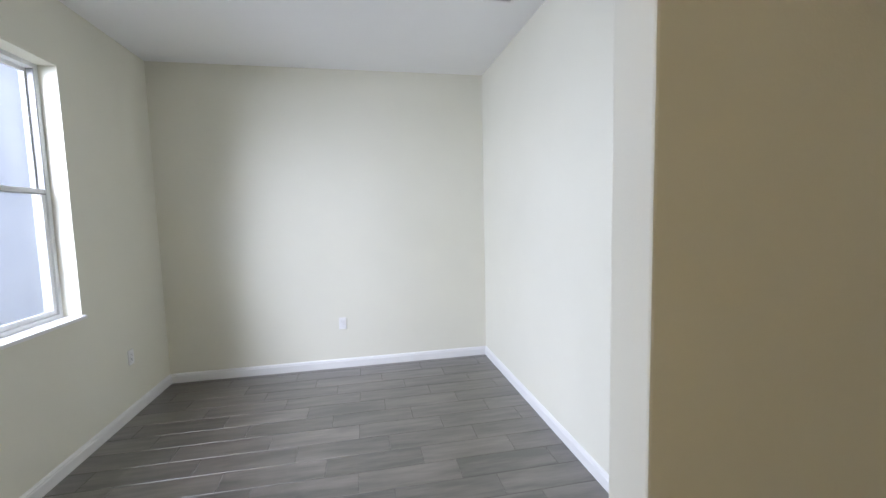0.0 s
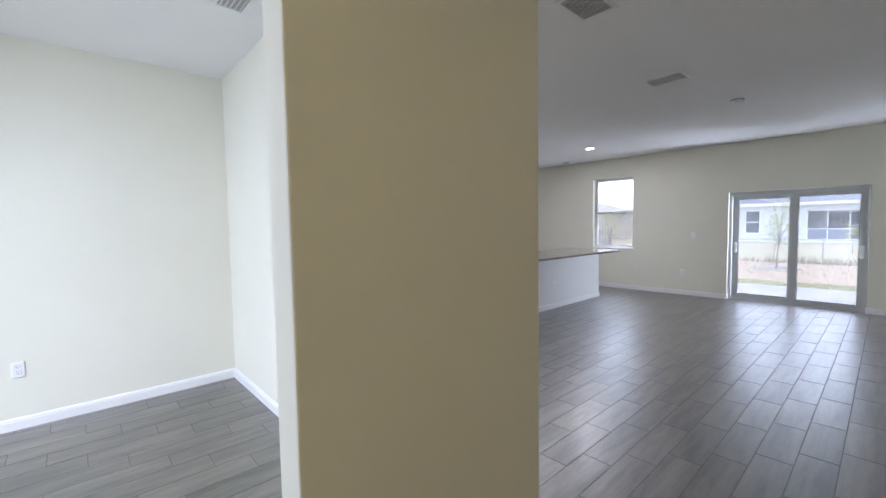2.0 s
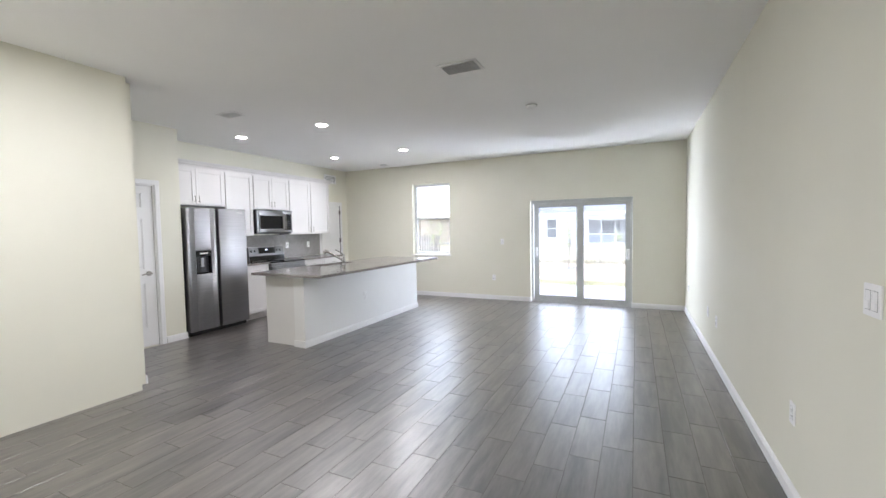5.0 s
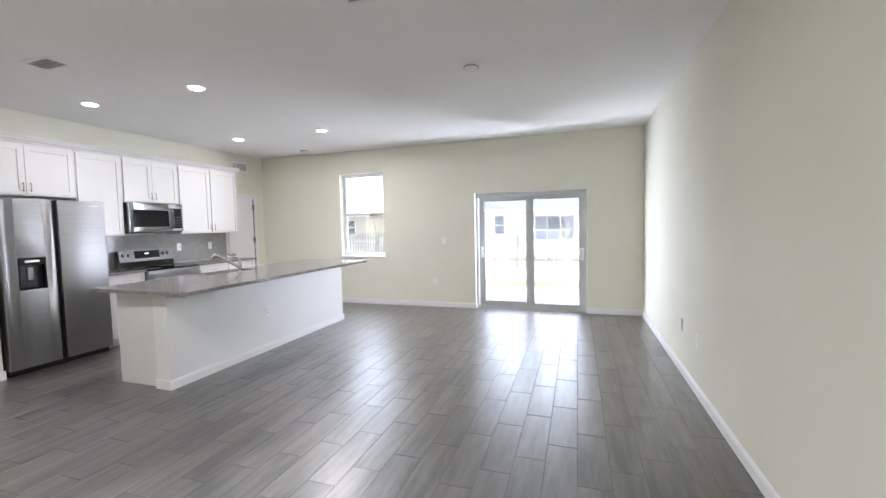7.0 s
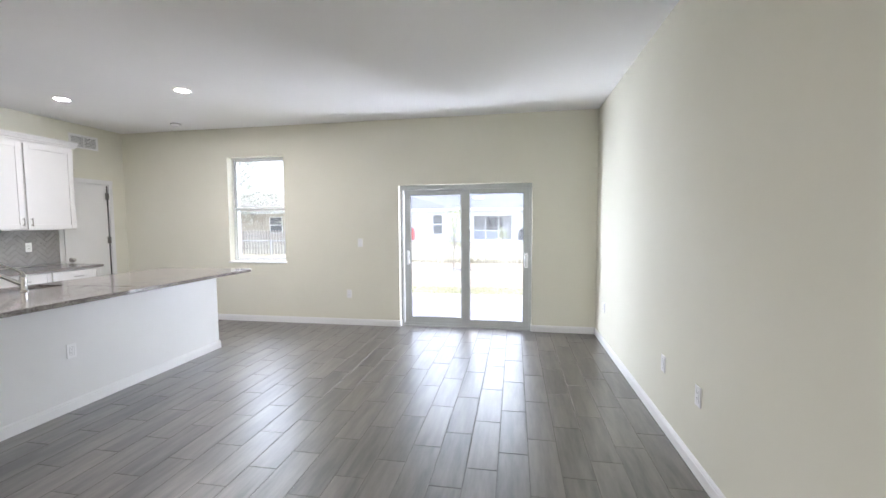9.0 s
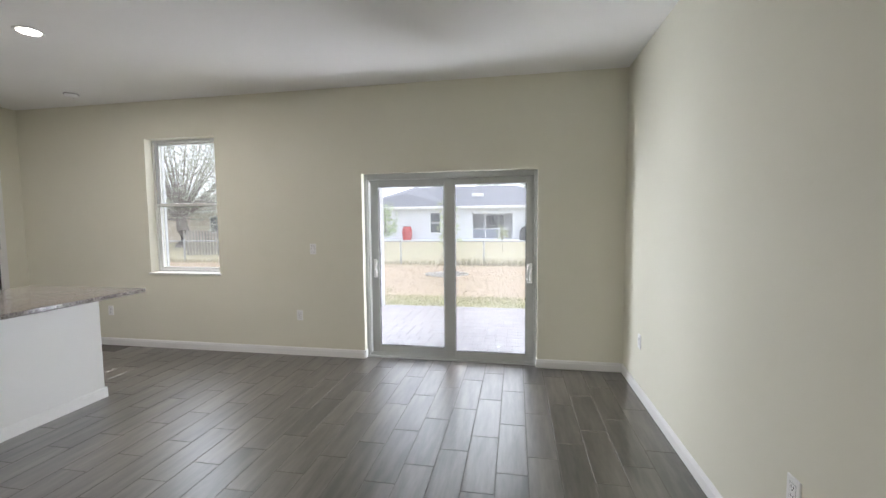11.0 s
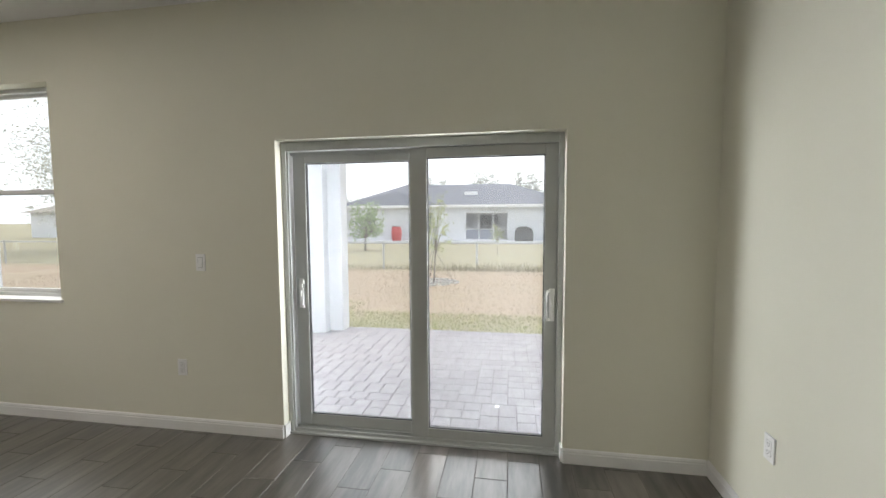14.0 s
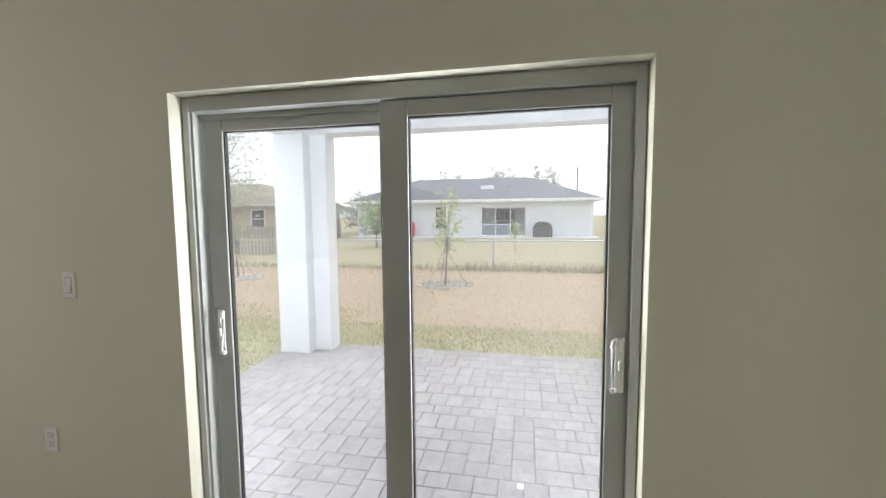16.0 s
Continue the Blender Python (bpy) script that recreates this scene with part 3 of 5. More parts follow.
def herringbone():
    L, W, g = 0.15, 0.05, 0.0008
    rng = random.Random(4)
    polys = []
    for i in range(-60, 61):
        for j in range(-12, 13):
            for flat in (0, 1):
                u, v = i * W + j * L, i * W - j * L
                if flat:
                    cs = [(u + g, v + g), (u + L - g, v + g), (u + L - g, v + W - g), (u + g, v + W - g)]
                else:
                    cs = [(u + g, v + W + g - 0), (u + W - g, v + W + g), (u + W - g, v + W + L - g), (u + g, v + W + L - g)]
                c = math.sqrt(0.5)
                poly = [(7.1 + (p - q) * c, 1.15 + (p + q) * c) for p, q in cs]
                cl = clip_poly(poly, BS[0] + 0.001, BS[1] - 0.001, BS[2] + 0.001, BS[3] - 0.001)
                if len(cl) >= 3:
                    area = abs(sum(cl[k][0] * cl[(k + 1) % len(cl)][1] - cl[(k + 1) % len(cl)][0] * cl[k][1] for k in range(len(cl)))) / 2
                    if area > 2e-4:
                        polys.append((cl, flat))
    for cl, flat in polys:
        cx, cz = sum(p[0] for p in cl) / len(cl), sum(p[1] for p in cl) / len(cl)
        tx, tz = rng.uniform(-0.004, 0.004) + (0.006 if flat else -0.006), rng.uniform(-0.004, 0.004)
        bm = bmesh.new()
        back = [bm.verts.new((x, 6.284, z)) for x, z in cl]
        mid = [bm.verts.new((x, 6.2765 + (x - cx) * tx + (z - cz) * tz, z)) for x, z in cl]
        top = [bm.verts.new((cx + (x - cx) * 0.955, 6.2750 + (x - cx) * tx + (z - cz) * tz, cz + (z - cz) * 0.955)) for x, z in cl]
        k = len(cl)
        for a, b in ((back, mid), (mid, top)):
            for q in range(k):
                bm.faces.new((a[q], a[(q + 1) % k], b[(q + 1) % k], b[q]))
        bm.faces.new(top)
        bmesh.ops.recalc_face_normals(bm, faces=bm.faces)
        part("tile", bm, BS_TILE, splash)


# ---- plates on the walls ----
def wall_plate(name, at, facing, label, kind, gangs=1):
    """An outlet or switch plate on a wall; facing is the wall's outward direction along x or y."""
    ax, s = facing
    p = thing(name, at, label, "outlet" if kind == "outlet" else "light switch", "wall plates")

    def bx(bm, u0, u1, d0, d1, z0, z1, bev=0.0):
        lo, hi = sorted((s * d0, s * d1))
        if ax == "x":
            return box(bm, at[0] + lo, at[0] + hi, at[1] + u0, at[1] + u1, at[2] + z0, at[2] + z1, bev)
        return box(bm, at[0] + u0, at[0] + u1, at[1] + lo, at[1] + hi, at[2] + z0, at[2] + z1, bev)
    w = 0.035 + 0.023 * (gangs - 1)
    plate = part("plate", bx(bmesh.new(), -w, w, 0, 0.008, -0.057, 0.057, 0.003), PLATE, p)
    for g in range(gangs):
        u = (g - (gangs - 1) / 2) * 0.046
        if kind == "outlet":
            # grey rim paints the shadow gap round the insert
            part("shadow_surround", bx(bmesh.new(), u - 0.0178, u + 0.0178, 0.007, 0.0086, -0.0345, 0.0345), GAP, plate)
            part("insert", bx(bmesh.new(), u - 0.0165, u + 0.0165, 0.007, 0.0095, -0.033, 0.033, 0.001), PLATE, plate)
            for z in (-0.0165, 0.0165):
                sl = bmesh.new()
                bx(sl, u - 0.008, u - 0.0050, 0.008, 0.0098, z - 0.001, z + 0.009)
                bx(sl, u + 0.0050, u + 0.008, 0.008, 0.0098, z - 0.001, z + 0.009)
                bx(sl, u - 0.0025, u + 0.0025, 0.008, 0.0098, z - 0.010, z - 0.005)
                part("slots", sl, SLOT, plate)
        else:
            # grey rim paints the shadow gap round the rocker
            part("shadow_surround", bx(bmesh.new(), u - 0.0180, u + 0.0180, 0.007, 0.0086, -0.035, 0.035), GAP, plate)
            bm = bmesh.new()
            bx(bm, u - 0.0160, u + 0.0160, 0.007, 0.0095, -0.033, 0.033, 0.001)
            bx(bm, u - 0.0150, u + 0.0150, 0.009, 0.014, -0.032, -0.002, 0.002)
            part("rocker", bm, PLATE, plate)
    return p


for x in (4.106, 6.328, 6.871, 8.76):
    wall_plate("wall_outlet", (x, -0.704, 0.455), ("y", 1), "white duplex outlet on the cream wall", "outlet")
wall_plate("light_switch", (3.36, -0.704, 1.17), ("y", 1), "white double rocker switch on the cream wall", "switch", 2)
wall_plate("wall_outlet", (9.28, 2.627, 0.444), ("x", -1), "white duplex outlet beside the patio door", "outlet")
wall_plate("wall_outlet", (9.28, 5.09, 0.42), ("x", -1), "white duplex outlet under the window", "outlet")
wall_plate("light_switch", (9.28, 2.449, 1.17), ("x", -1), "white single rocker switch beside the patio door", "switch")
wall_plate("wall_outlet", (6.436, 3.715, 0.466), ("y", -1), "white duplex outlet on the island", "outlet")
wall_plate("wall_outlet", (0.075, 4.148, 0.44), ("y", -1), "white duplex outlet in the den", "outlet")
wall_plate("wall_outlet", (-1.47, 3.56, 0.45), ("x", 1), "white duplex outlet below the den window", "outlet")
wall_plate("wall_outlet", (7.38, 6.275, 1.175), ("y", -1), "white duplex outlet on the tiled backsplash", "outlet")
wall_plate("wall_outlet", (7.95, 6.275, 1.17), ("y", -1), "white duplex outlet on the tiled backsplash", "outlet")


# ---- fridge ----
fr = thing("refrigerator", (5.42, 5.9, 0), "stainless steel side-by-side fridge with a black dispenser", "refrigerator")
part("body", B(4.956, 5.898, 5.65, 6.27, 0.03, 1.775, 0.006), BLACK, fr, "black painted cabinet sides")
part("plinth_grille", B(4.97, 5.885, 5.63, 5.70, 0.005, 0.06, 0.003), BLACK, fr)
for x in (5.02, 5.84):
    for y in (5.72, 6.2):
        part("foot", cyl(bmesh.new(), (x, y, 0), (x, y, 0.04), 0.02, seg=12), BLACK, fr)
for x in (5.03, 5.82):
    part("hinge_cover", B(x - 0.05, x + 0.05, 5.64, 5.76, 1.775, 1.797, 0.004), BLACK, fr)


def fridge_door(x0, x1, hole=None):
    bm = bmesh.new()
    if hole:
        holed(bm, "y", 5.565, 5.640, x0, x1, 0.065, 1.795, [hole])
        bmesh.ops.dissolve_limit(bm, angle_limit=radians(1), verts=bm.verts, edges=bm.edges)
        es = [e for e in bm.edges if len(e.link_faces) == 2 and e.calc_face_angle() > 1.2]
        bmesh.ops.bevel(bm, geom=es, offset=0.007, segments=3, profile=0.5, affect="EDGES")
    else:
        box(bm, x0, x1, 5.565, 5.640, 0.065, 1.795, 0.009, 3)
    return part("door", bm, STEEL, fr, "", True)


hole = (5.075, 5.305, 0.865, 1.19)
dl = fridge_door(4.957, 5.390, hole)
dr = fridge_door(5.437, 5.897)
part("handle_recess", B(5.391, 5.436, 5.622, 5.6485, 0.07, 1.79), BLACK, fr, "black recessed grip between the doors")
part("dispenser_niche", B(hole[0] + 0.001, hole[1] - 0.001, 5.618, 5.639, hole[2] + 0.001, hole[3] - 0.001), BLACK, dl, "black water dispenser niche")
bm = bmesh.new()
for a, b, c, e in ((hole[0], hole[0] + 0.014, hole[2], hole[3]), (hole[1] - 0.014, hole[1], hole[2], hole[3]), (hole[0], hole[1], hole[2], hole[2] + 0.02), (hole[0], hole[1], hole[3] - 0.075, hole[3])):
    box(bm, a, b, 5.562, 5.62, c, e, 0.002)
part("dispenser_frame", bm, GLASS_BLACK, dl)
part("dispenser_paddle", B(5.165, 5.215, 5.60, 5.617, 0.96, 1.09, 0.006), STEEL_H, dl)
part("dispenser_display", B(5.13, 5.25, 5.5605, 5.5625, 1.145, 1.165), PLATE, dl)
part("badge", B(5.74, 5.83, 5.5635, 5.566, 1.735, 1.748), NICKEL, dr)

# ---- microwave ----
mw = thing("microwave", (6.81, 6.1, 1.416), "stainless over-the-range microwave with a black window", "microwave")
part("body", B(6.413, 7.197, 5.955, 6.284, 1.418, 1.830, 0.003), BLACK, mw)
bm = holed(bmesh.new(), "y", 5.925, 5.955, 6.413, 7.197, 1.432, 1.830, [(6.475, 6.975, 1.497, 1.730), (7.035, 7.175, 1.475, 1.765)])
slab_bevel(bm, 0.003)
fp = part("door", bm, STEEL_H, mw, "brushed steel door", True)
part("window", B(6.475, 6.975, 5.930, 5.95, 1.497, 1.730), GLASS_BLACK, fp)
part("control_panel", B(7.035, 7.175, 5.930, 5.95, 1.475, 1.765), GLASS_BLACK, fp)
for r in range(4):
    for q in range(3):
        part("button", B(7.052 + q * 0.038, 7.080 + q * 0.038, 5.9285, 5.9305, 1.50 + r * 0.04, 1.522 + r * 0.04), SLOT, fp)
part("handle", tube(bmesh.new(), [(7.005, 5.925, 1.765), (7.005, 5.895, 1.75), (7.005, 5.878, 1.70), (7.005, 5.872, 1.62), (7.005, 5.878, 1.54), (7.005, 5.895, 1.49), (7.005, 5.925, 1.475)], 0.013, 12), STEEL_H, fp, "", True)
part("vent_grille", B(6.43, 7.18, 5.945, 6.2, 1.410, 1.418), SLOT, mw)

# ---- range ----
STEEL_DARK = mottled("dark_brushed_steel", (0.15, 0.148, 0.145), (0.19, 0.188, 0.185), 3, 0.34, 1.0, 0.5, 40, 0.05, 0.0008, (2, 60, 60))
rg = thing("range", (6.80, 5.95, 0), "stainless electric range with a black glass cooktop", "range")
part("body", B(6.413, 7.187, 5.66, 6.26, 0.05, 0.905, 0.003), STEEL_H, rg)
for x in (6.45, 7.15):
    for y in (5.72, 6.2):
        part("foot", cyl(bmesh.new(), (x, y, 0), (x, y, 0.06), 0.018, seg=10), BLACK, rg)
ct = part("cooktop", B(6.411, 7.189, 5.640, 6.20, 0.905, 0.925, 0.004), GLASS_BLACK, rg, "black ceramic glass cooktop")
for x, y, r in ((6.60, 5.78, 0.10), (7.0, 5.78, 0.075), (6.60, 6.06, 0.075), (7.0, 6.06, 0.10)):
    bm = cyl(bmesh.new(), (x, y, 0.9245), (x, y, 0.9256), r, seg=40)
    part("burner_ring", bm, SLOT, ct)
bm = prism(bmesh.new(), [(6.15, 0.925), (6.165, 1.04), (6.185, 1.165), (6.262, 1.165), (6.262, 0.925)], "x", 6.413, 7.187)
bg = part("backguard", bm, STEEL_DARK, rg, "sloped steel control panel")
part("display", prism(bmesh.new(), [(6.1645, 1.052), (6.1815, 1.155), (6.19, 1.155), (6.18, 1.052)], "x", 6.62, 6.98), GLASS_BLACK, bg)
part("base_strip", prism(bmesh.new(), [(6.1475, 0.926), (6.1585, 1.012), (6.17, 1.012), (6.16, 0.926)], "x", 6.415, 7.185), GLASS_BLACK, bg)
part("clock", prism(bmesh.new(), [(6.1735, 1.112), (6.1750, 1.122), (6.18, 1.122), (6.18, 1.112)], "x", 6.765, 6.815), glow("clock_digits", (0.6, 0.8, 1.0), 2.0), bg)
for x in (6.47, 6.545, 7.035, 7.105):
    bm = cyl(bmesh.new(), (x, 6.178, 1.103), (x, 6.140, 1.110), 0.027, 0.023, 20)
    box(bm, x - 0.003, x + 0.003, 6.137, 6.142, 1.112, 1.130)
    part("knob", bm, STEEL_DARK, bg, "dark steel control knob", True)
od = part("oven_door", B(6.418, 7.182, 5.622, 5.66, 0.255, 0.855, 0.006), STEEL_H, rg)
part("oven_window", B(6.53, 7.07, 5.619, 5.63, 0.38, 0.70, 0.002), GLASS_BLACK, od)
bm = tube(bmesh.new(), [(6.45, 5.573, 0.815), (7.15, 5.573, 0.815)], 0.014, 12)
for x in (6.49, 7.11):
    cyl(bm, (x, 5.573, 0.815), (x, 5.625, 0.815), 0.010, seg=10)
part("handle", bm, STEEL_H, od, "", True)
part("front_strip", B(6.413, 7.187, 5.628, 5.66, 0.862, 0.905, 0.004), STEEL_H, rg)
part("drawer", B(6.418, 7.182, 5.628, 5.66, 0.07, 0.245, 0.006), STEEL_H, rg)

# ---- island ----
isl = thing("kitchen_island", (6.6, 4.07, 0), "white kitchen island with a wall back and cabinet front", "kitchen island")
part("back_wall", B(5.195, 8.022, 3.715, 3.885, 0, 0.898, 0.003), mottled("white_island_paint", (0.77, 0.77, 0.755), (0.80, 0.80, 0.785), 1.2, 0.6, 0, 0.3, 160, 0.25, 0.0015), isl, "white painted low wall")
part("end_panel", B(5.222, 5.24, 3.885, 4.395, 0.0, 0.898, 0.001), CABINET, isl)
part("end_panel", B(7.98, 7.998, 3.885, 4.395, 0.0, 0.898, 0.001), CABINET, isl)
part("end_stile", B(5.216, 5.24, 3.886, 3.93, 0.0, 0.898, 0.002), CABINET, isl)
for i in range(4):
    x0, x1 = 5.24 + i * 0.685, 5.24 + (i + 1) * 0.685
    cab = bmesh.new()
    box(cab, x0, x1, 3.886, 3.90, 0.10, 0.898)
    box(cab, x0, x0 + 0.016, 3.90, 4.38, 0.10, 0.898)
    box(cab, x1 - 0.016, x1, 3.90, 4.38, 0.10, 0.898)
    box(cab, x0 + 0.016, x1 - 0.016, 3.90, 4.38, 0.10, 0.118)
    c = part("cabinet_unit", cab, CABINET, isl)
    dm = shaker(bmesh.new(), x0 + 0.006, x1 - 0.006, -4.40, 0.115, 0.89)
    for v in dm.verts:
        v.co.y = -v.co.y
    bmesh.ops.reverse_faces(dm, faces=dm.faces)
    part("door", dm, CABINET, c)
part("toe_kick", B(5.24, 7.98, 4.30, 4.315, 0, 0.10), CABINET, isl)
bm = prism(bmesh.new(), [(3.715 - u, v) for u, v in ((0.001, 0), (0.014, 0), (0.014, 0.062), (0.010, 0.068), (0.012, 0.074), (0.006, 0.084), (0.001, 0.088))], "x", 5.181, 8.036)
part("skirting", bm, TRIM, isl, "white skirting board with a bead")
part("skirting", B(5.181, 5.195, 3.715, 3.89, 0, 0.085, 0.003), TRIM, isl)
part("skirting", B(8.022, 8.036, 3.715, 3.89, 0, 0.085, 0.003), TRIM, isl)

SINK = (6.02, 6.72, 4.125, 4.385)
bm = holed(bmesh.new(), "y", 0.899, 0.931, 5.035, 8.055, 3.285, 4.435, [(SINK[0], SINK[1], SINK[2], SINK[3])])
for v in bm.verts:
    v.co.y, v.co.z = v.co.z, v.co.y
bmesh.ops.reverse_faces(bm, faces=bm.faces)
bmesh.ops.recalc_face_normals(bm, faces=bm.faces)
tagged(part("island_worktop", slab_bevel(bm, 0.005), GRANITE), "grey speckled granite island top with a deep overhang", "worktop", "granite worktops")
sk = thing("sink", (6.37, 4.255, 0.72), "stainless undermount sink let into the island top", "sink")
bm = bmesh.new()
x0, x1, y0, y1 = SINK[0] - 0.006, SINK[1] + 0.006, SINK[2] - 0.006, SINK[3] + 0.004
for a, b, c, e in ((x0 - 0.01, x0, y0, y1), (x1, x1 + 0.01, y0, y1), (x0 - 0.01, x1 + 0.01, y0 - 0.01, y0), (x0 - 0.01, x1 + 0.01, y1, y1 + 0.006)):
    box(bm, a, b, c, e, 0.70, 0.8985)
box(bm, x0 - 0.01, x1 + 0.01, y0 - 0.01, y1 + 0.006, 0.692, 0.70)
# darker steel here puts the basin's shaded inside into its colour
part("basin", bm, STEEL_DARK, sk)
part("drain", cyl(bmesh.new(), (6.37, 4.255, 0.700), (6.37, 4.255, 0.704), 0.04, seg=20), CHROME, sk)
fc = thing("faucet", (6.40, 4.075, 0.931), "chrome single-lever pull-out faucet on the island", "faucet")
bm = cyl(bmesh.new(), (6.40, 4.075, 0.931), (6.40, 4.075, 0.942), 0.032, 0.028, 24)
cyl(bm, (6.40, 4.075, 0.942), (6.40, 4.075, 1.045), 0.021, 0.022, 20)
cyl(bm, (6.40, 4.075, 1.045), (6.40, 4.075, 1.062), 0.023, 0.016, 20)
part("body", bm, CHROME, fc, "", True)
bm = tube(bmesh.new(), [(6.400, 4.078, 0.985), (6.375, 4.105, 1.008), (6.33, 4.155, 1.050), (6.285, 4.205, 1.092), (6.255, 4.238, 1.120)], [0.019, 0.0175, 0.0165, 0.0165, 0.018], 14)
sp = part("spout", bm, CHROME, fc, "", True)
part("spray_head", tube(bmesh.new(), [(6.262, 4.230, 1.113), (6.248, 4.246, 1.127), (6.228, 4.268, 1.135), (6.215, 4.282, 1.118), (6.211, 4.286, 1.098)], [0.020, 0.025, 0.028, 0.026, 0.024], 14), CHROME, sp, "", True)
part("lever", tube(bmesh.new(), [(6.402, 4.073, 1.058), (6.392, 4.082, 1.085), (6.365, 4.105, 1.112), (6.325, 4.135, 1.140), (6.305, 4.150, 1.150)], [0.016, 0.012, 0.009, 0.009, 0.011], 12), CHROME, fc, "", True)


# ---- ceiling fittings ----
def downlight(x, y, watts, tint=(1.0, 0.965, 0.92), label="round recessed LED downlight, switched on, in the ceiling"):
    t = thing("ceiling_light", (x, y, H), label, "ceiling light", "recessed downlights")
    bm = cyl(bmesh.new(), (x, y, H - 0.006), (x, y, H - 0.0005), 0.083, 0.088, 32)
    part("trim_ring", bm, PLATE, t, "", True)
    part("diffuser", cyl(bmesh.new(), (x, y, H - 0.0085), (x, y, H - 0.0062), 0.062, 0.066, 32), LAMP, t)
    la = new("downlight_lamp", bpy.data.lights.new("downlight_lamp", "AREA"))
    la.data.shape, la.data.size, la.data.energy, la.data.color = "DISK", 0.12, watts, tint
    la.location = (x, y, H - 0.012)


for x, y, watts in ((5.69, 3.79, 6), (5.66, 5.29, 0.8), (7.68, 3.74, 8.5), (7.68, 5.27, 1.0), (2.87, 2.57, 15)):
    downlight(x, y, watts)
downlight(0.0, -1.15, 5.6, (1.0, 0.74, 0.32), "round recessed warm downlight, switched on, in the foyer")


def smoke_detector(x, y):
    t = thing("smoke_detector", (x, y, H), "white round smoke detector on the ceiling", "smoke detector", "smoke detectors")
    # the base is grey to paint the shadow gap under the cover
    part("base", cyl(bmesh.new(), (x, y, H - 0.010), (x, y, H), 0.066, 0.066, 28), GAP, t, "mounting ring greyed for its shadow gap")
    part("cover", cyl(bmesh.new(), (x, y, H - 0.036), (x, y, H - 0.010), 0.046, 0.060, 28), PLATE, t, "", True)
    part("indicator", cyl(bmesh.new(), (x + 0.02, y, H - 0.038), (x + 0.02, y, H - 0.035), 0.004, seg=8), SLOT, t)


smoke_detector(6.18, 1.13)
smoke_detector(8.9, 4.97)


# shade inside the ceiling registers, put in as a grey sheet behind the slats
SHADOW = mottled("vent_shade_grey", (0.50, 0.50, 0.50), (0.58, 0.58, 0.58), 6, 0.6)


def vent(x, y, lx, ly, along, label):
    """A ceiling register with slats, framed; along: the axis the slats run on."""
    t = thing("ceiling_vent", (x, y, H), label, "ceiling vent", "ceiling vents")
    f = bmesh.new()
    w = 0.028
    z0, z1 = H - 0.010, H - 0.0005
    box(f, x - lx / 2, x - lx / 2 + w, y - ly / 2, y + ly / 2, z0, z1, 0.003)
    box(f, x + lx / 2 - w, x + lx / 2, y - ly / 2, y + ly / 2, z0, z1, 0.003)
    box(f, x - lx / 2 + w, x + lx / 2 - w, y - ly / 2, y - ly / 2 + w, z0, z1, 0.003)
    box(f, x - lx / 2 + w, x + lx / 2 - w, y + ly / 2 - w, y + ly / 2, z0, z1, 0.003)
    part("frame", f, PLATE, t)
    part("backing", B(x - lx / 2 + w, x + lx / 2 - w, y - ly / 2 + w, y + ly / 2 - w, H - 0.003, H - 0.001), SHADOW, t)
    span = (ly if along == "x" else lx) - 2 * w
    k = max(4, round(span / 0.028))
    for i in range(k):
        o = -span / 2 + (i + 0.5) * span / k
        s = bmesh.new()
        if along == "x":
            prism(s, [(y + o + 0.008, H - 0.0035), (y + o - 0.004, H - 0.016), (y + o - 0.006, H - 0.0155), (y + o + 0.006, H - 0.003)], "x", x - lx / 2 + w, x + lx / 2 - w)
        else:
            prism(s, [(x + o + 0.008, H - 0.0035), (x + o - 0.004, H - 0.016), (x + o - 0.006, H - 0.0155), (x + o + 0.006, H - 0.003)], "y", y - ly / 2 + w, y + ly / 2 - w)
        part("slat", s, PLATE, t)


vent(4.79, 1.42, 0.25, 0.36, "y", "white slatted air register in the living room ceiling")
vent(4.81, 4.38, 0.20, 0.31, "y", "white slatted air register in the kitchen ceiling")
vent(2.93, 1.25, 0.36, 0.25, "y", "white slatted air register in the hall ceiling")
vent(1.225, 2.61, 0.20, 0.33, "y", "white slatted air register in the den ceiling")

wv = thing("wall_vent", (8.71, 6.29, 2.51), "white slatted return air grille high on the wall", "wall vent")
bm = bmesh.new()
for a, b, c, e in ((8.51, 8.90, 2.51, 2.535), (8.51, 8.90, 2.675, 2.70), (8.51, 8.535, 2.535, 2.675), (8.875, 8.90, 2.535, 2.675), (8.70, 8.71, 2.535, 2.675)):
    box(bm, a, b, 6.278, 6.2895, c, e, 0.002)
part("frame", bm, PLATE, wv)
# dark sheet in place of the shade behind the grille
part("backing", B(8.535, 8.875, 6.2865, 6.2895, 2.535, 2.675), SLOT, wv)
for i in range(7):
    z = 2.545 + i * 0.02
    part("slat", prism(bmesh.new(), [(6.280, z - 0.004), (6.281, z - 0.006), (6.288, z + 0.008), (6.287, z + 0.010)], "x", 8.535, 8.875), PLATE, wv)


# ---- outdoors: ground, patio, lanai ----
GZ = -0.10
m, n, l, b = shader("dry_lawn", 0.95, 0, 0.1)
v = coords(n, l)
f1 = noise_tex(n, l, v, 0.35, 5, 0.6)
f2 = noise_tex(n, l, v, 14, 6, 0.7)
straw = ramp(n, l, f2, [(0.3, (0.29, 0.225, 0.155)), (0.5, (0.40, 0.315, 0.232)), (0.72, (0.50, 0.41, 0.315))])
green = ramp(n, l, f2, [(0.3, (0.235, 0.23, 0.15)), (0.5, (0.34, 0.325, 0.215)), (0.72, (0.43, 0.41, 0.29))])
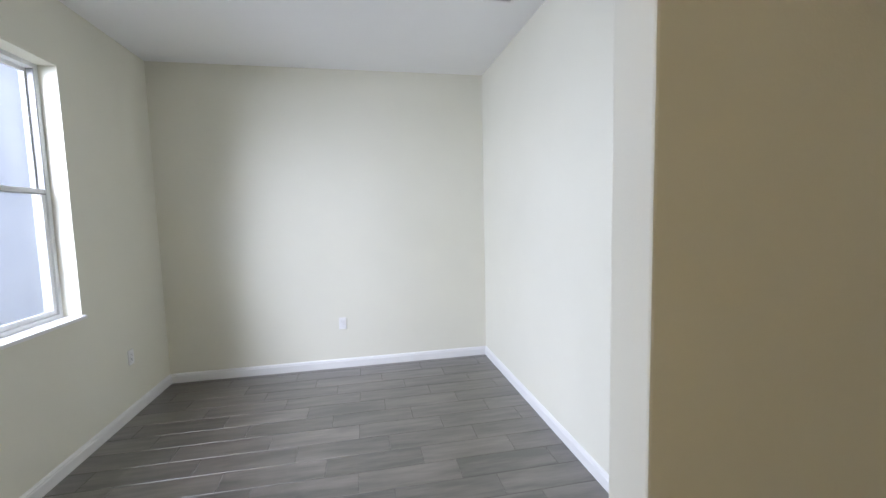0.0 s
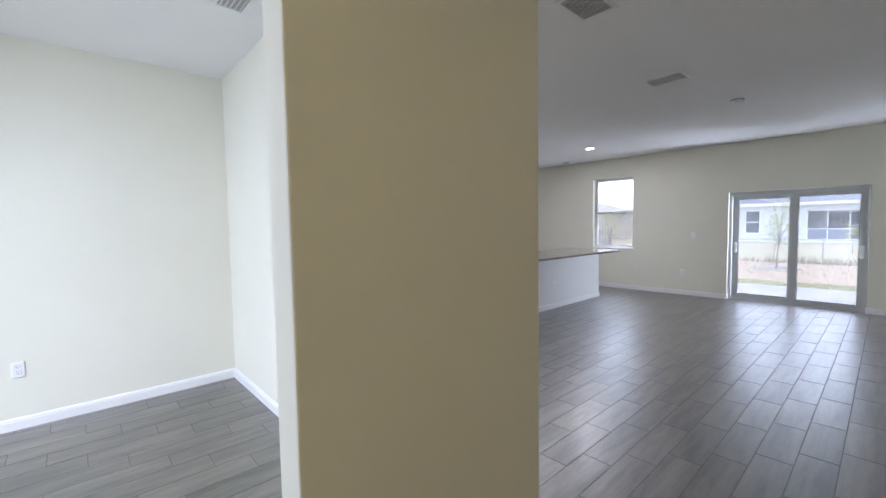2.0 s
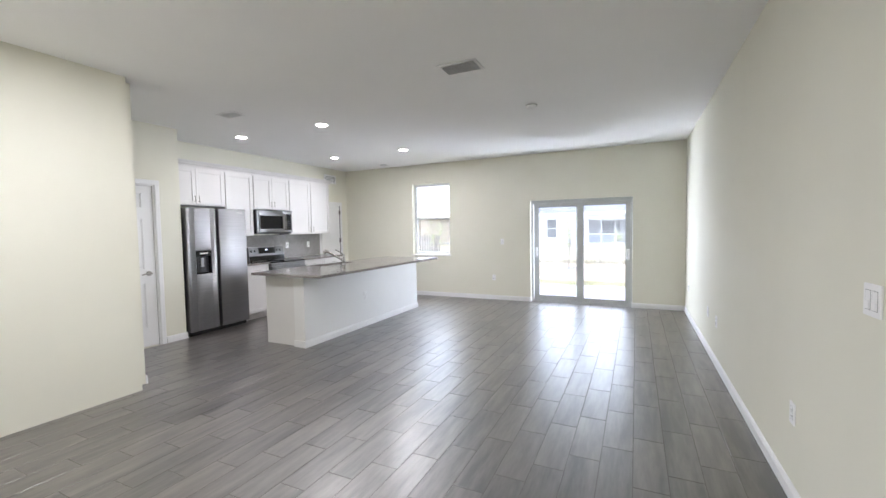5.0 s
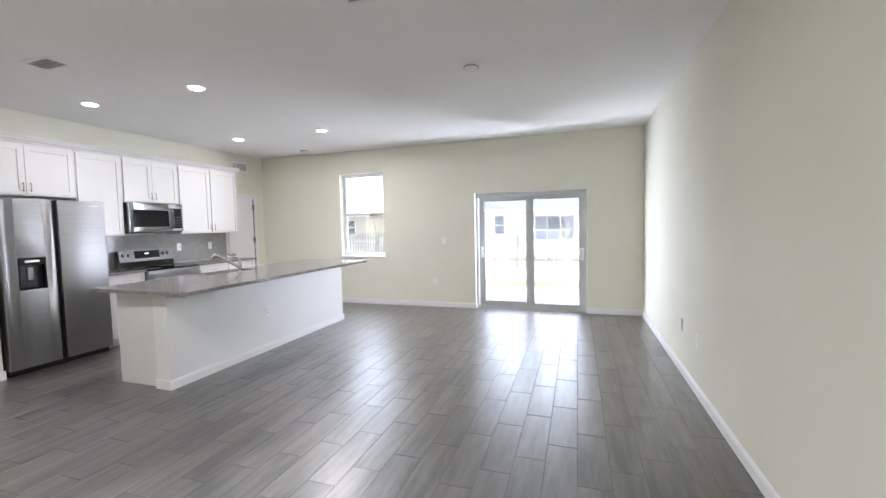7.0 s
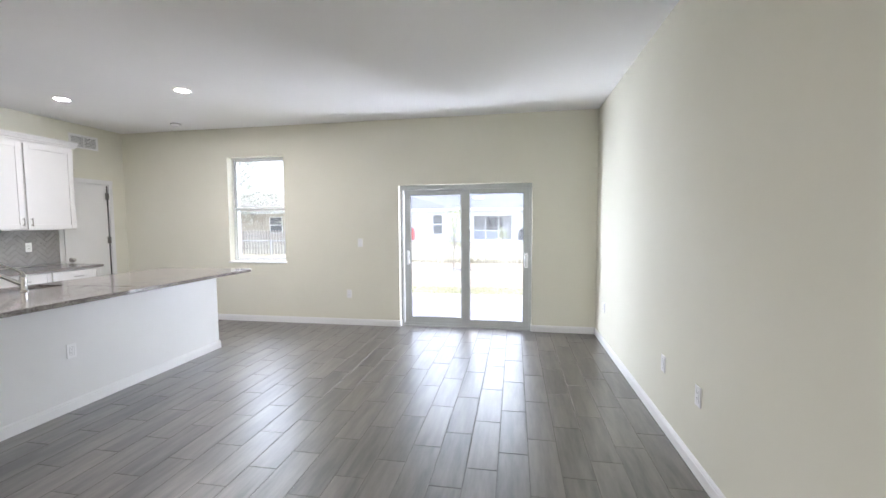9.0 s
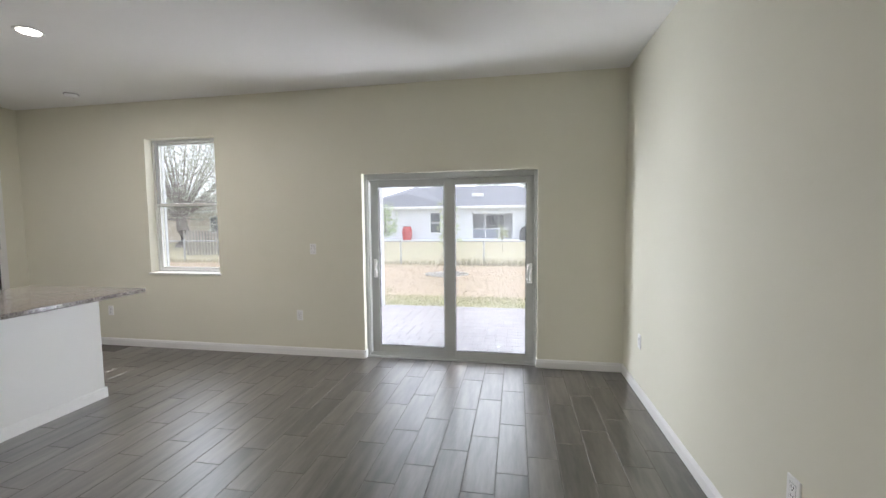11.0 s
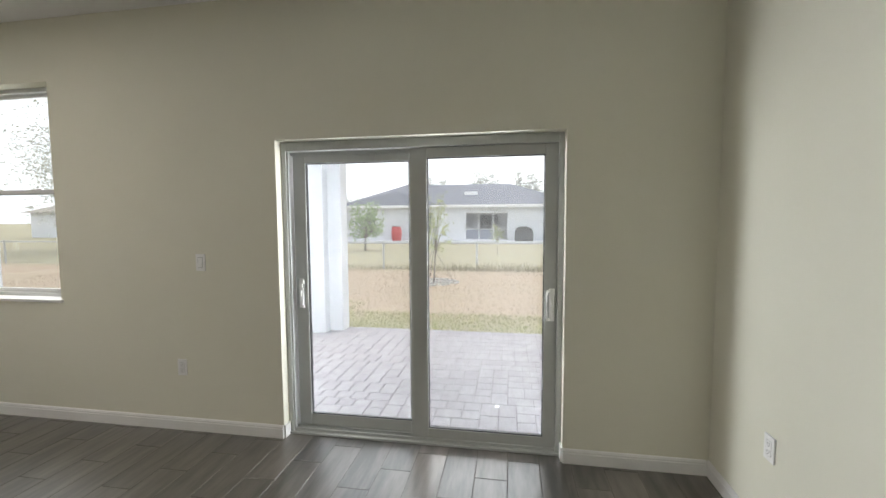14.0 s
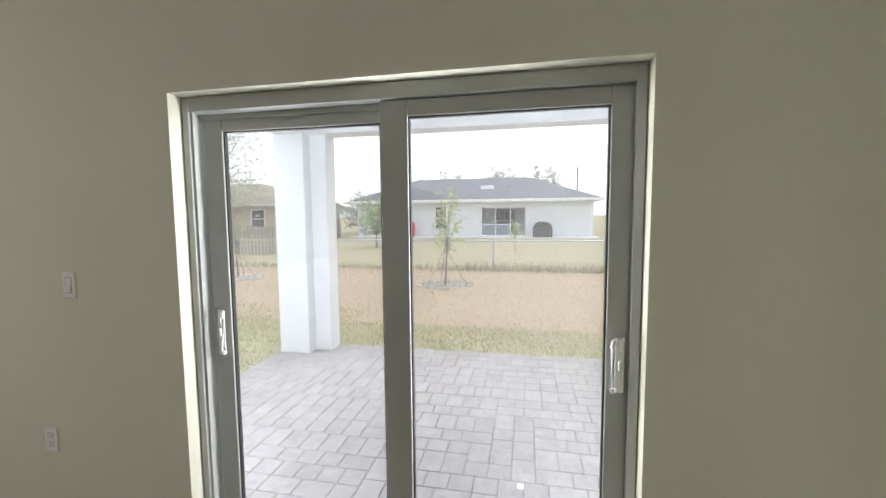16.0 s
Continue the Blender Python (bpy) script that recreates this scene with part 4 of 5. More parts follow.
sep = n.new("ShaderNodeSeparateXYZ")
l.new(v, sep.inputs[0])
near = n.new("ShaderNodeMapRange")
near.inputs[1].default_value, near.inputs[2].default_value, near.inputs[3].default_value, near.inputs[4].default_value = 12.5, 13.7, 0.8, 0.0
l.new(sep.outputs[0], near.inputs[0])
far = n.new("ShaderNodeMapRange")
far.inputs[1].default_value, far.inputs[2].default_value, far.inputs[3].default_value, far.inputs[4].default_value = 18.9, 19.6, 0.0, 0.72
l.new(sep.outputs[0], far.inputs[0])
add = n.new("ShaderNodeMath")
add.operation = "ADD"
l.new(near.outputs[0], add.inputs[0])
l.new(far.outputs[0], add.inputs[1])
patch = n.new("ShaderNodeMath")
patch.operation = "MULTIPLY_ADD"
l.new(f1, patch.inputs[0])
patch.inputs[1].default_value = 0.9
patch.inputs[2].default_value = -0.42
tot = n.new("ShaderNodeMath")
tot.operation, tot.use_clamp = "ADD", True
l.new(add.outputs[0], tot.inputs[0])
l.new(patch.outputs[0], tot.inputs[1])
mx = n.new("ShaderNodeMix")
mx.data_type = "RGBA"
l.new(tot.outputs[0], mx.inputs[0])
l.new(straw, mx.inputs[6])
l.new(green, mx.inputs[7])
l.new(mx.outputs[2], b.inputs["Base Color"])
bump(n, l, b, f2, 0.6, 0.03)
LAWN = m
bm = bmesh.new()
for x0, x1, y0, y1, z in ((9.5, 12.28, -900, -4.75, GZ), (9.5, 12.28, -4.75, 3.22, GZ - 0.06), (9.5, 12.28, 3.22, 900, GZ), (12.28, 900, -900, 900, GZ), (-900, -1.67, -900, 900, GZ), (-1.67, 9.5, 7.35, 900, GZ), (-1.67, 9.5, -900, -2.05, GZ)):
    bm.faces.new([bm.verts.new((x, y, z)) for x, y in ((x0, y0), (x1, y0), (x1, y1), (x0, y1))])
structure("ground", bm, LAWN, "dry yellow-brown lawn with green edges", "ground")

SAND = mottled("jointing_sand", (0.12, 0.115, 0.11), (0.17, 0.162, 0.155), 40, 0.95)
PAVER = tile_material("concrete_paver", (0.29, 0.275, 0.285), (0.40, 0.38, 0.39), (6, 6, 6), 0.92, 0.08)
PAT = (9.50, 12.28, -4.6, 3.22)
patio = structure("patio", B(PAT[0], PAT[1], PAT[2], PAT[3], -0.20, -0.066), SAND, "paved lanai floor of tumbled concrete pavers", "patio")
structure("patio_step", B(9.50, 9.56, 0.0, 1.98, -0.066, -0.012, 0.004), STUCCO, "white sill under the patio door", "sill")
col = thing("porch_column", (12.05, 2.95, -0.06), "white stuccoed square column of the covered patio", "column")
part("shaft", B(11.91, 12.26, 2.84, 3.20, -0.062, 2.36, 0.006), STUCCO, col)
part("pilaster", B(12.05, 12.27, 2.65, 2.84, -0.062, 2.36, 0.006), STUCCO, col)
structure("porch_beam", B(12.02, 12.28, -4.6, 3.22, 2.36, 2.70, 0.006), STUCCO, "white stuccoed beam over the patio edge", "beam")
structure("porch_beam", B(9.50, 12.02, 2.86, 3.18, 2.36, 2.70, 0.006), STUCCO, "white stuccoed beam at the patio side", "beam")
structure("porch_ceiling", B(9.50, 12.28, -4.6, 3.22, 2.70, 2.80), STUCCO, "white stuccoed ceiling of the covered patio", "ceiling")
structure("house_wall_outside", holed(bmesh.new(), "x", 9.50, 9.53, -4.6, 7.35, -0.16, 2.9, [(DOOR[0], DOOR[1], -0.16, DOOR[3]), (3.60, 4.487, 0.89, 2.415)]), STUCCO, "white stuccoed outer face of the house", "wall")
structure("porch_end_wall", B(9.53, 12.28, -4.75, -4.6, -0.16, 2.7), STUCCO, "white stuccoed end wall of the covered patio", "wall")
tagged(part("paper_scrap", B(10.055, 10.10, 0.485, 0.52, -0.0585, -0.0565), PLATE), "small white paper scrap on the pavers", "litter")


# ---- plants ----
def leaf_material(name, dark, light):
    m, n, l, b = shader(name, 0.6, 0, 0.3)
    geo = n.new("ShaderNodeNewGeometry")
    hue = ramp(n, l, geo.outputs["Random Per Island"], [(0.0, dark), (1.0, light)])
    l.new(hue, b.inputs["Base Color"])
    thin, mx = n.new("ShaderNodeBsdfTranslucent"), n.new("ShaderNodeMixShader")
    l.new(hue, thin.inputs[0])
    mx.inputs[0].default_value = 0.5
    l.new(b.outputs[0], mx.inputs[1])
    l.new(thin.outputs[0], mx.inputs[2])
    l.new(mx.outputs[0], n["Material Output"].inputs[0])
    return m


LEAF_OAK = leaf_material("oak_leaf", (0.38, 0.40, 0.33), (0.58, 0.60, 0.52))
LEAF_MANGO = leaf_material("broad_leaf", (0.27, 0.35, 0.19), (0.46, 0.55, 0.35))
# far foliage: the haze of distance is put into these paler colours
LEAF_HAZE = leaf_material("hazy_distant_leaf", (0.42, 0.44, 0.41), (0.60, 0.62, 0.59))
LEAF_PALE = leaf_material("pale_leaf", (0.34, 0.38, 0.17), (0.56, 0.60, 0.34))
BARK = mottled("bark", (0.17, 0.145, 0.13), (0.28, 0.25, 0.23), 12, 0.9, 0, 0.2, 40, 0.6, 0.01, (1, 1, 0.3))


def leaves(bm, rng, centre, spread, count, size, droop=0.3):
    for _ in range(count):
        d = Vector((rng.gauss(0, 1), rng.gauss(0, 1), rng.gauss(0, 0.8)))
        p = Vector(centre) + d * spread * 0.5
        q = Euler((rng.uniform(-1, 1), rng.uniform(-1, 1), rng.uniform(0, 6.28))).to_quaternion()
        s = size * rng.uniform(0.6, 1.3)
        vs = [bm.verts.new(p + q @ Vector(c)) for c in ((0, 0, 0), (s * 0.25, s * 0.5, s * 0.05), (0, s, -s * droop), (-s * 0.25, s * 0.5, s * 0.05))]
        bm.faces.new(vs)


def tree(name, base, height, spread, seed, leaf_mat, label, leaf_size, per_tip, tips=26, fork=0.35, trunk=0.05, category="tree", lean=(0, 0), limb=None, gnarl=0.12, twigs=3):
    rng = random.Random(seed)
    limb = limb or trunk
    t = thing(name, base, label, category)
    base = Vector(base)
    wood, crown = bmesh.new(), bmesh.new()
    top = base + Vector((lean[0], lean[1], height * fork))
    tube(wood, [base - Vector((0, 0, 0.05)), base + (top - base) * 0.5 + Vector((rng.uniform(-1, 1), rng.uniform(-1, 1), 0)) * trunk, top], [trunk * 1.3, trunk, trunk * 0.8], 9)
    limbs = bmesh.new()
    for i in range(tips):
        a = i * 2.399 + rng.uniform(-0.4, 0.4)
        u = (i + 0.5) / tips
        r = spread * (0.35 + 0.65 * math.sqrt(rng.random())) * (1.0 - 0.55 * abs(u - 0.35))
        end = base + Vector((lean[0] + r * math.cos(a), lean[1] + r * math.sin(a), height * (fork * 0.9 + (0.98 - fork * 0.9) * u)))
        mid = (top + end) / 2 + Vector((rng.uniform(-1, 1), rng.uniform(-1, 1), rng.uniform(-0.3, 1))) * spread * gnarl
        tube(limbs, [top - Vector((0, 0, height * fork * 0.25 * rng.random())), mid, end], [limb * 0.5, limb * 0.28, limb * 0.08], 5)
        for k in range(twigs):
            c = mid.lerp(end, 0.3 + 0.75 * k / (twigs - 1))
            leaves(crown, rng, c, spread * 0.26, per_tip, leaf_size)
            tw = c + Vector((rng.uniform(-1, 1), rng.uniform(-1, 1), rng.uniform(-0.4, 0.8))) * spread * 0.22
            tube(limbs, [c, (c + tw) / 2 + Vector((0, 0, 0.01)), tw], [limb * 0.12, limb * 0.08, limb * 0.04], 4)
    part("trunk", wood, BARK, t, "", True)
    part("limbs", limbs, BARK, t)
    part("crown", crown, leaf_mat, t)
    return t


tree("young_tree", (16.81, 2.27, GZ), 2.25, 0.42, 3, LEAF_PALE, "thin staked sapling with sparse pale leaves on the lawn", 0.085, 9, 16, 0.40, 0.018, lean=(-0.02, -0.05))
tree("young_tree", (17.0, 7.76, GZ), 2.1, 0.40, 8, LEAF_PALE, "thin staked sapling with few leaves on the lawn", 0.085, 5, 12, 0.45, 0.018)
tree("young_tree", (25.6, 0.94, GZ), 1.35, 0.35, 12, LEAF_PALE, "small sapling behind the wire fence", 0.09, 5, 10, 0.5, 0.016)
tree("fruit_tree", (27.2, 7.86, GZ), 2.6, 1.05, 5, LEAF_MANGO, "round green fruit tree behind the wire fence", 0.22, 8, 24, 0.3, 0.05)
tree("oak_tree", (28.0, 21.5, GZ), 10.5, 6.2, 7, LEAF_OAK, "large spreading oak with thin grey-green foliage", 0.16, 56, 70, 0.21, 0.36, limb=0.10, gnarl=0.3, twigs=6)
tree("far_tree", (70, 12, GZ), 8.2, 2.6, 21, LEAF_HAZE, "distant grey-green tree behind the house", 0.5, 26, 20, 0.3, 0.2)
tree("far_tree", (72, 4, GZ), 9.0, 2.4, 22, LEAF_HAZE, "distant grey-green tree behind the house", 0.5, 26, 20, 0.3, 0.2)
tree("far_tree", (74, -2.5, GZ), 9.2, 2.6, 23, LEAF_HAZE, "distant grey-green tree behind the house", 0.5, 26, 20, 0.3, 0.2)
tree("far_tree", (60, -11, GZ), 5.0, 2.4, 24, LEAF_HAZE, "distant low tree beside the house", 0.4, 26, 20, 0.2, 0.2)
tree("far_tree", (46, 16.5, GZ), 4.0, 1.7, 25, LEAF_HAZE, "low grey-green tree between the houses", 0.3, 22, 20, 0.15, 0.2)


def palm(x, y, seed):
    rng = random.Random(seed)
    t = thing("palm_tree", (x, y, GZ), "small palm with drooping grey-green fronds", "palm")
    part("trunk", tube(bmesh.new(), [(x, y, GZ), (x + 0.05, y, 1.0), (x, y + 0.03, 2.3)], [0.17, 0.14, 0.13], 9), BARK, t, "", True)
    for i in range(22):
        a = i * 2.4 + rng.random() * 0.4
        up = rng.uniform(-0.2, 1.2)
        bm = bmesh.new()
        pts = [Vector((x, y, 2.3)) + Vector((math.cos(a), math.sin(a), 0)) * (1.35 * s) + Vector((0, 0, up * s - 1.1 * s * s)) for s in (0, 0.3, 0.6, 0.85, 1.0)]
        tube(bm, pts, [0.02, 0.016, 0.012, 0.008, 0.004], 4)
        side = Vector((-math.sin(a), math.cos(a), 0))
        for k in range(18):
            s = 0.25 + 0.75 * k / 17
            p = Vector((x, y, 2.3)) + Vector((math.cos(a), math.sin(a), 0)) * (1.35 * s) + Vector((0, 0, up * s - 1.1 * s * s))
            for sg in (-1, 1):
                tip = p + side * sg * 0.32 + Vector((math.cos(a), math.sin(a), 0)) * 0.15 - Vector((0, 0, 0.14))
                bm.faces.new([bm.verts.new(q) for q in (p, p + Vector((0, 0, 0.02)) + (tip - p) * 0.5 + side * 0.0, tip, p + (tip - p) * 0.5 - Vector((0, 0, 0.03)))])
        part("frond", bm, LEAF_HAZE, t)


palm(36.4, 14.4, 3)

# stakes and mulch of the saplings
for x, y in ((16.81, 2.27), (17.0, 7.76)):
    rng = random.Random(int(y * 10))
    s = thing("tree_stakes", (x, y, GZ), "three slanting guy stakes tied to the sapling", "stakes", "sapling stakes")
    for k in range(3):
        a = k * 2.094 + 0.4
        part("stake", tube(bmesh.new(), [(x + 0.55 * math.cos(a), y + 0.55 * math.sin(a), GZ - 0.03), (x + 0.02 * math.cos(a), y + 0.02 * math.sin(a), 0.72)], 0.008, 6), BARK, s)
    bm = bmesh.new()
    for _ in range(420):
        r, a, q = 0.62 * math.sqrt(rng.random()), rng.random() * 6.283, rng.uniform(0.012, 0.035)
        bmesh.ops.create_cube(bm, size=q, matrix=Matrix.LocRotScale((x + r * math.cos(a), y + r * math.sin(a), GZ + 0.012), Euler((rng.random() * 3, rng.random() * 3, rng.random() * 3)), (1.5, 1, 0.7)))
    tagged(part("mulch", bm, leaf_material("mulch_chips_%d" % int(y), (0.55, 0.54, 0.52), (0.82, 0.81, 0.79))), "ring of pale stones and mulch round the sapling", "mulch", "", "stuff")


def grass(name, label, mat, rng, areas):
    vs, fs = [], []
    for x0, x1, y0, y1, count, h0, h1 in areas:
        for _ in range(count):
            x, y, a, h = rng.uniform(x0, x1), rng.uniform(y0, y1), rng.uniform(0, 6.283), rng.uniform(h0, h1)
            w = 0.006 + h * 0.05
            dx, dy, bx, by = math.cos(a) * w, math.sin(a) * w, rng.uniform(-0.5, 0.5) * h, rng.uniform(-0.5, 0.5) * h
            k = len(vs)
            vs += [(x - dx, y - dy, GZ - 0.01), (x + dx, y + dy, GZ - 0.01), (x + bx, y + by, GZ + h)]
            fs.append((k, k + 1, k + 2))
    me = bpy.data.meshes.new(name)
    me.from_pydata(vs, [], fs)
    me.materials.append(mat)
    tagged(new(name, me), label, "grass", "", "stuff")


rng = random.Random(11)
grass("grass_border", "short green grass along the patio edge", leaf_material("green_grass", (0.30, 0.31, 0.13), (0.52, 0.52, 0.29)), rng, [(12.29, 13.4, -4, 6, 13000, 0.015, 0.055), (9.6, 12.4, 3.23, 6.5, 11000, 0.015, 0.05), (12.4, 14.2, 3, 8, 4000, 0.02, 0.06)])
grass("dry_grass", "short dry straw-coloured lawn grass", leaf_material("dry_grass", (0.33, 0.265, 0.19), (0.56, 0.47, 0.36)), rng, [(13.1, 19.2, -5, 14, 26000, 0.012, 0.045)])
grass("fence_weeds", "taller dry weeds under the wire fence", leaf_material("weeds", (0.30, 0.27, 0.17), (0.50, 0.45, 0.32)), rng, [(19.1, 19.7, -8, 16, 2600, 0.05, 0.22), (19.1, 19.7, -3, 3, 600, 0.1, 0.34)])

# ---- wire fence ----
GALV = mottled("galvanised_steel", (0.42, 0.43, 0.44), (0.50, 0.51, 0.52), 6, 0.45, 0.8)
fence = thing("wire_fence", (19.4, 4, GZ), "low galvanised chain-link fence across the lawn", "fence")
for y in range(-14, 26, 3):
    part("post", cyl(bmesh.new(), (19.4, y + 0.4, GZ - 0.05), (19.4, y + 0.4, 0.80), 0.03, seg=10), GALV, fence)
part("top_rail", cyl(bmesh.new(), (19.4, -15, 0.74), (19.4, 26, 0.74), 0.022, seg=8), GALV, fence)
part("tension_wire", cyl(bmesh.new(), (19.4, -15, GZ + 0.05), (19.4, 26, GZ + 0.05), 0.004, seg=5), GALV, fence)
vs, fs = [], []
for k in range(-170, 300):
    for s in (-1, 1):
        y0, y1 = k * 0.09, k * 0.09 + s * 0.78
        q = len(vs)
        vs += [(19.4, y0 - 0.0018, GZ + 0.05), (19.4, y0 + 0.0018, GZ + 0.05), (19.4, y1 + 0.0018, 0.73), (19.4, y1 - 0.0018, 0.73)]
        fs.append((q, q + 1, q + 2, q + 3))
me = bpy.data.meshes.new("wire_mesh")
me.from_pydata(vs, [], fs)
me.materials.append(GALV)
wm = new("wire_mesh", me)
wm.parent, wm.location = fence, -fence.location
tagged(wm, "", "", "", "stuff")

WOODG = mottled("weathered_wood", (0.24, 0.22, 0.20), (0.38, 0.36, 0.33), 6, 0.85, 0, 0.2, 50, 0.4, 0.004, (1, 1, 0.15))
wf = thing("picket_fence", (24, 15, GZ), "weathered grey wooden picket fence at the plot's edge", "fence")
rng = random.Random(9)
for i in range(38):
    y = 10.6 + i * 0.15
    x = 23.2 - 0.02 * i
    h = 1.12 + rng.uniform(-0.03, 0.03)
    part("picket", prism(bmesh.new(), [(y, GZ), (y + 0.10, GZ), (y + 0.10, h - 0.07), (y + 0.05, h), (y, h - 0.07)], "x", x, x + 0.02), WOODG, wf)
for z in (0.2, 0.85):
    part("rail", tube(bmesh.new(), [(23.24, 10.6, z), (22.48, 16.3, z)], 0.03, 4), WOODG, wf)

# ---- houses ----
SHINGLE = mottled("grey_shingles", (0.16, 0.165, 0.195), (0.22, 0.225, 0.26), 7, 0.9, 0, 0.2, 30, 0.5, 0.02, (1, 1, 4))
TANROOF = mottled("tan_shingles", (0.30, 0.27, 0.23), (0.38, 0.35, 0.30), 7, 0.9, 0, 0.2, 30, 0.5, 0.02, (1, 1, 4))
FASCIA = mottled("white_fascia", (0.78, 0.78, 0.78), (0.82, 0.82, 0.82), 3, 0.5)
TAN = mottled("tan_stucco", (0.50, 0.43, 0.35), (0.56, 0.49, 0.40), 2, 0.85, 0, 0.2, 60, 0.4, 0.004)
DARKGLASS = mottled("dark_window_glass", (0.05, 0.06, 0.07), (0.09, 0.10, 0.12), 1, 0.12, 0, 0.6)
SCREEN = mottled("insect_screen", (0.17, 0.19, 0.24), (0.22, 0.24, 0.29), 5, 0.7)


def hip_roof(bm, x0, x1, y0, y1, z0, ridge, inset):
    ym0, ym1, xm = y0 + inset, y1 - inset, (x0 + x1) / 2
    lo = [bm.verts.new(p) for p in ((x0, y0, z0), (x1, y0, z0), (x1, y1, z0), (x0, y1, z0))]
    ra, rb = bm.verts.new((xm, ym0, ridge)), bm.verts.new((xm, ym1, ridge))
    for f in ((lo[0], lo[1], ra), (lo[1], lo[2], rb, ra), (lo[2], lo[3], rb), (lo[3], lo[0], ra, rb), tuple(lo[::-1])):
        bm.faces.new(f)
    bmesh.ops.recalc_face_normals(bm, faces=bm.faces)
    return bm


def house_window(parent, x, y0, y1, z0, z1):
    f = bmesh.new()
    for a, b, c, e in ((y0, y0 + 0.06, z0, z1), (y1 - 0.06, y1, z0, z1), (y0, y1, z0, z0 + 0.06), (y0, y1, z1 - 0.06, z1), (y0, y1, (z0 + z1) / 2 - 0.03, (z0 + z1) / 2 + 0.03)):
        box(f, x - 0.03, x + 0.05, a, b, c, e)
    w = part("window", f, FASCIA, parent)
    part("pane", B(x + 0.0, x + 0.03, y0 + 0.06, y1 - 0.06, z0 + 0.06, z1 - 0.06), DARKGLASS, w)


hs = thing("house", (42, 4.6, GZ), "white single-storey house with a grey hip roof", "house", "neighbouring houses")
part("wall", holed(bmesh.new(), "x", 37.0, 37.25, -4.0, 13.1, -0.25, 2.45, [(0.48, 3.66, 0.0, 2.05), (6.15, 7.05, 0.47, 2.13), (10.6, 11.5, 0.47, 2.13)]), STUCCO, hs)
part("wall", B(37.25, 47, -4.0, -3.75, -0.25, 2.45), STUCCO, hs)
part("wall", B(37.25, 47, 12.85, 13.1, -0.25, 2.45), STUCCO, hs)
part("wall", B(46.8, 47, -3.75, 12.85, -0.25, 2.45), STUCCO, hs)
rf = part("roof", hip_roof(bmesh.new(), 36.45, 47.55, -4.55, 13.65, 2.58, 4.55, 4.9), SHINGLE, hs, "grey shingle hip roof")
r2 = bmesh.new()
lo = [r2.verts.new(p) for p in ((36.5, 5.2, 2.60), (36.5, 13.6, 2.60), (41.8, 9.2, 4.62), (37.9, 9.2, 3.75))]
r2.faces.new((lo[0], lo[3], lo[2]))
r2.faces.new((lo[1], lo[2], lo[3]))
r2.faces.new((lo[0], lo[1], lo[3]))
part("roof_wing", r2, SHINGLE, hs)
fb = bmesh.new()
for a in ((36.42, 36.47, -4.58, 13.68), (47.53, 47.58, -4.58, 13.68)):
    box(fb, a[0], a[1], a[2], a[3], 2.42, 2.60)
for a in ((36.47, 47.53, -4.58, -4.53), (36.47, 47.53, 13.63, 13.68)):
    box(fb, a[0], a[1], a[2], a[3], 2.42, 2.60)
part("fascia", fb, FASCIA, hs)
part("soffit", B(36.47, 47.5, -4.53, 13.63, 2.43, 2.46), FASCIA, hs)
for y in (3.4, 8.6):
    part("roof_vent", B(38.9, 39.3, y - 0.5, y + 0.5, 3.42, 3.72, 0.02), FASCIA, rf)
house_window(hs, 37.0, 6.15, 7.05, 0.47, 2.13)
house_window(hs, 37.0, 10.6, 11.5, 0.47, 2.13)
part("lanai_back", B(39.2, 39.3, 0.3, 3.9, -0.1, 2.3), STUCCO, hs)
house_window(hs, 39.2, 1.2, 2.9, 0.1, 1.95)
part("lanai_floor", B(36.2, 39.2, 0.2, 4.0, -0.2, -0.02), STUCCO, hs)
sc = bmesh.new()
for y in (0.48, 1.55, 2.6, 3.60):
    box(sc, 37.02, 37.08, y, y + 0.06, 0.0, 2.05)
for z in (0.0, 0.78, 1.99):
    box(sc, 37.02, 37.08, 0.48, 3.66, z, z + 0.06)
part("screen_frame", sc, FASCIA, hs)
part("screen_kickplate", B(37.04, 37.06, 1.61, 3.60, 0.06, 0.78), SCREEN, hs, "grey-blue screen panel")
part("downpipe", B(36.9, 36.99, -3.9, -3.8, -0.1, 2.45), FASCIA, hs)
part("slab_edge", B(35.6, 37.0, -4.2, 13.1, -0.25, -0.03), STUCCO, hs, "pale concrete apron")

h2 = thing("house", (38, 24, GZ), "tan single-storey house with a pale shingle roof", "house", "neighbouring houses")
part("wall", holed(bmesh.new(), "x", 33.0, 33.2, 17.2, 30.0, -0.25, 2.35, [(18.2, 19.3, 0.7, 2.0), (22.5, 23.6, 0.7, 2.0)]), TAN, h2)
part("wall", B(33.2, 42, 17.2, 17.4, -0.25, 2.35), TAN, h2)
part("wall", B(33.2, 42, 29.8, 30, -0.25, 2.35), TAN, h2)
part("roof", hip_roof(bmesh.new(), 32.5, 42.5, 16.7, 30.5, 2.36, 4.2, 4.8), TANROOF, h2, "pale tan shingle roof")
part("fascia", B(32.46, 32.51, 16.65, 30.55, 2.22, 2.38), FASCIA, h2)
house_window(h2, 33.0, 18.2, 19.3, 0.7, 2.0)
house_window(h2, 33.0, 22.5, 23.6, 0.7, 2.0)
h3 = thing("house", (46, 40, GZ), "white house far behind the oak", "house", "neighbouring houses")
part("wall", B(42, 50, 32, 50, -0.25, 2.5), STUCCO, h3)
part("roof", hip_roof(bmesh.new(), 41.4, 50.6, 31.4, 50.6, 2.5, 4.3, 4.6), TANROOF, h3)
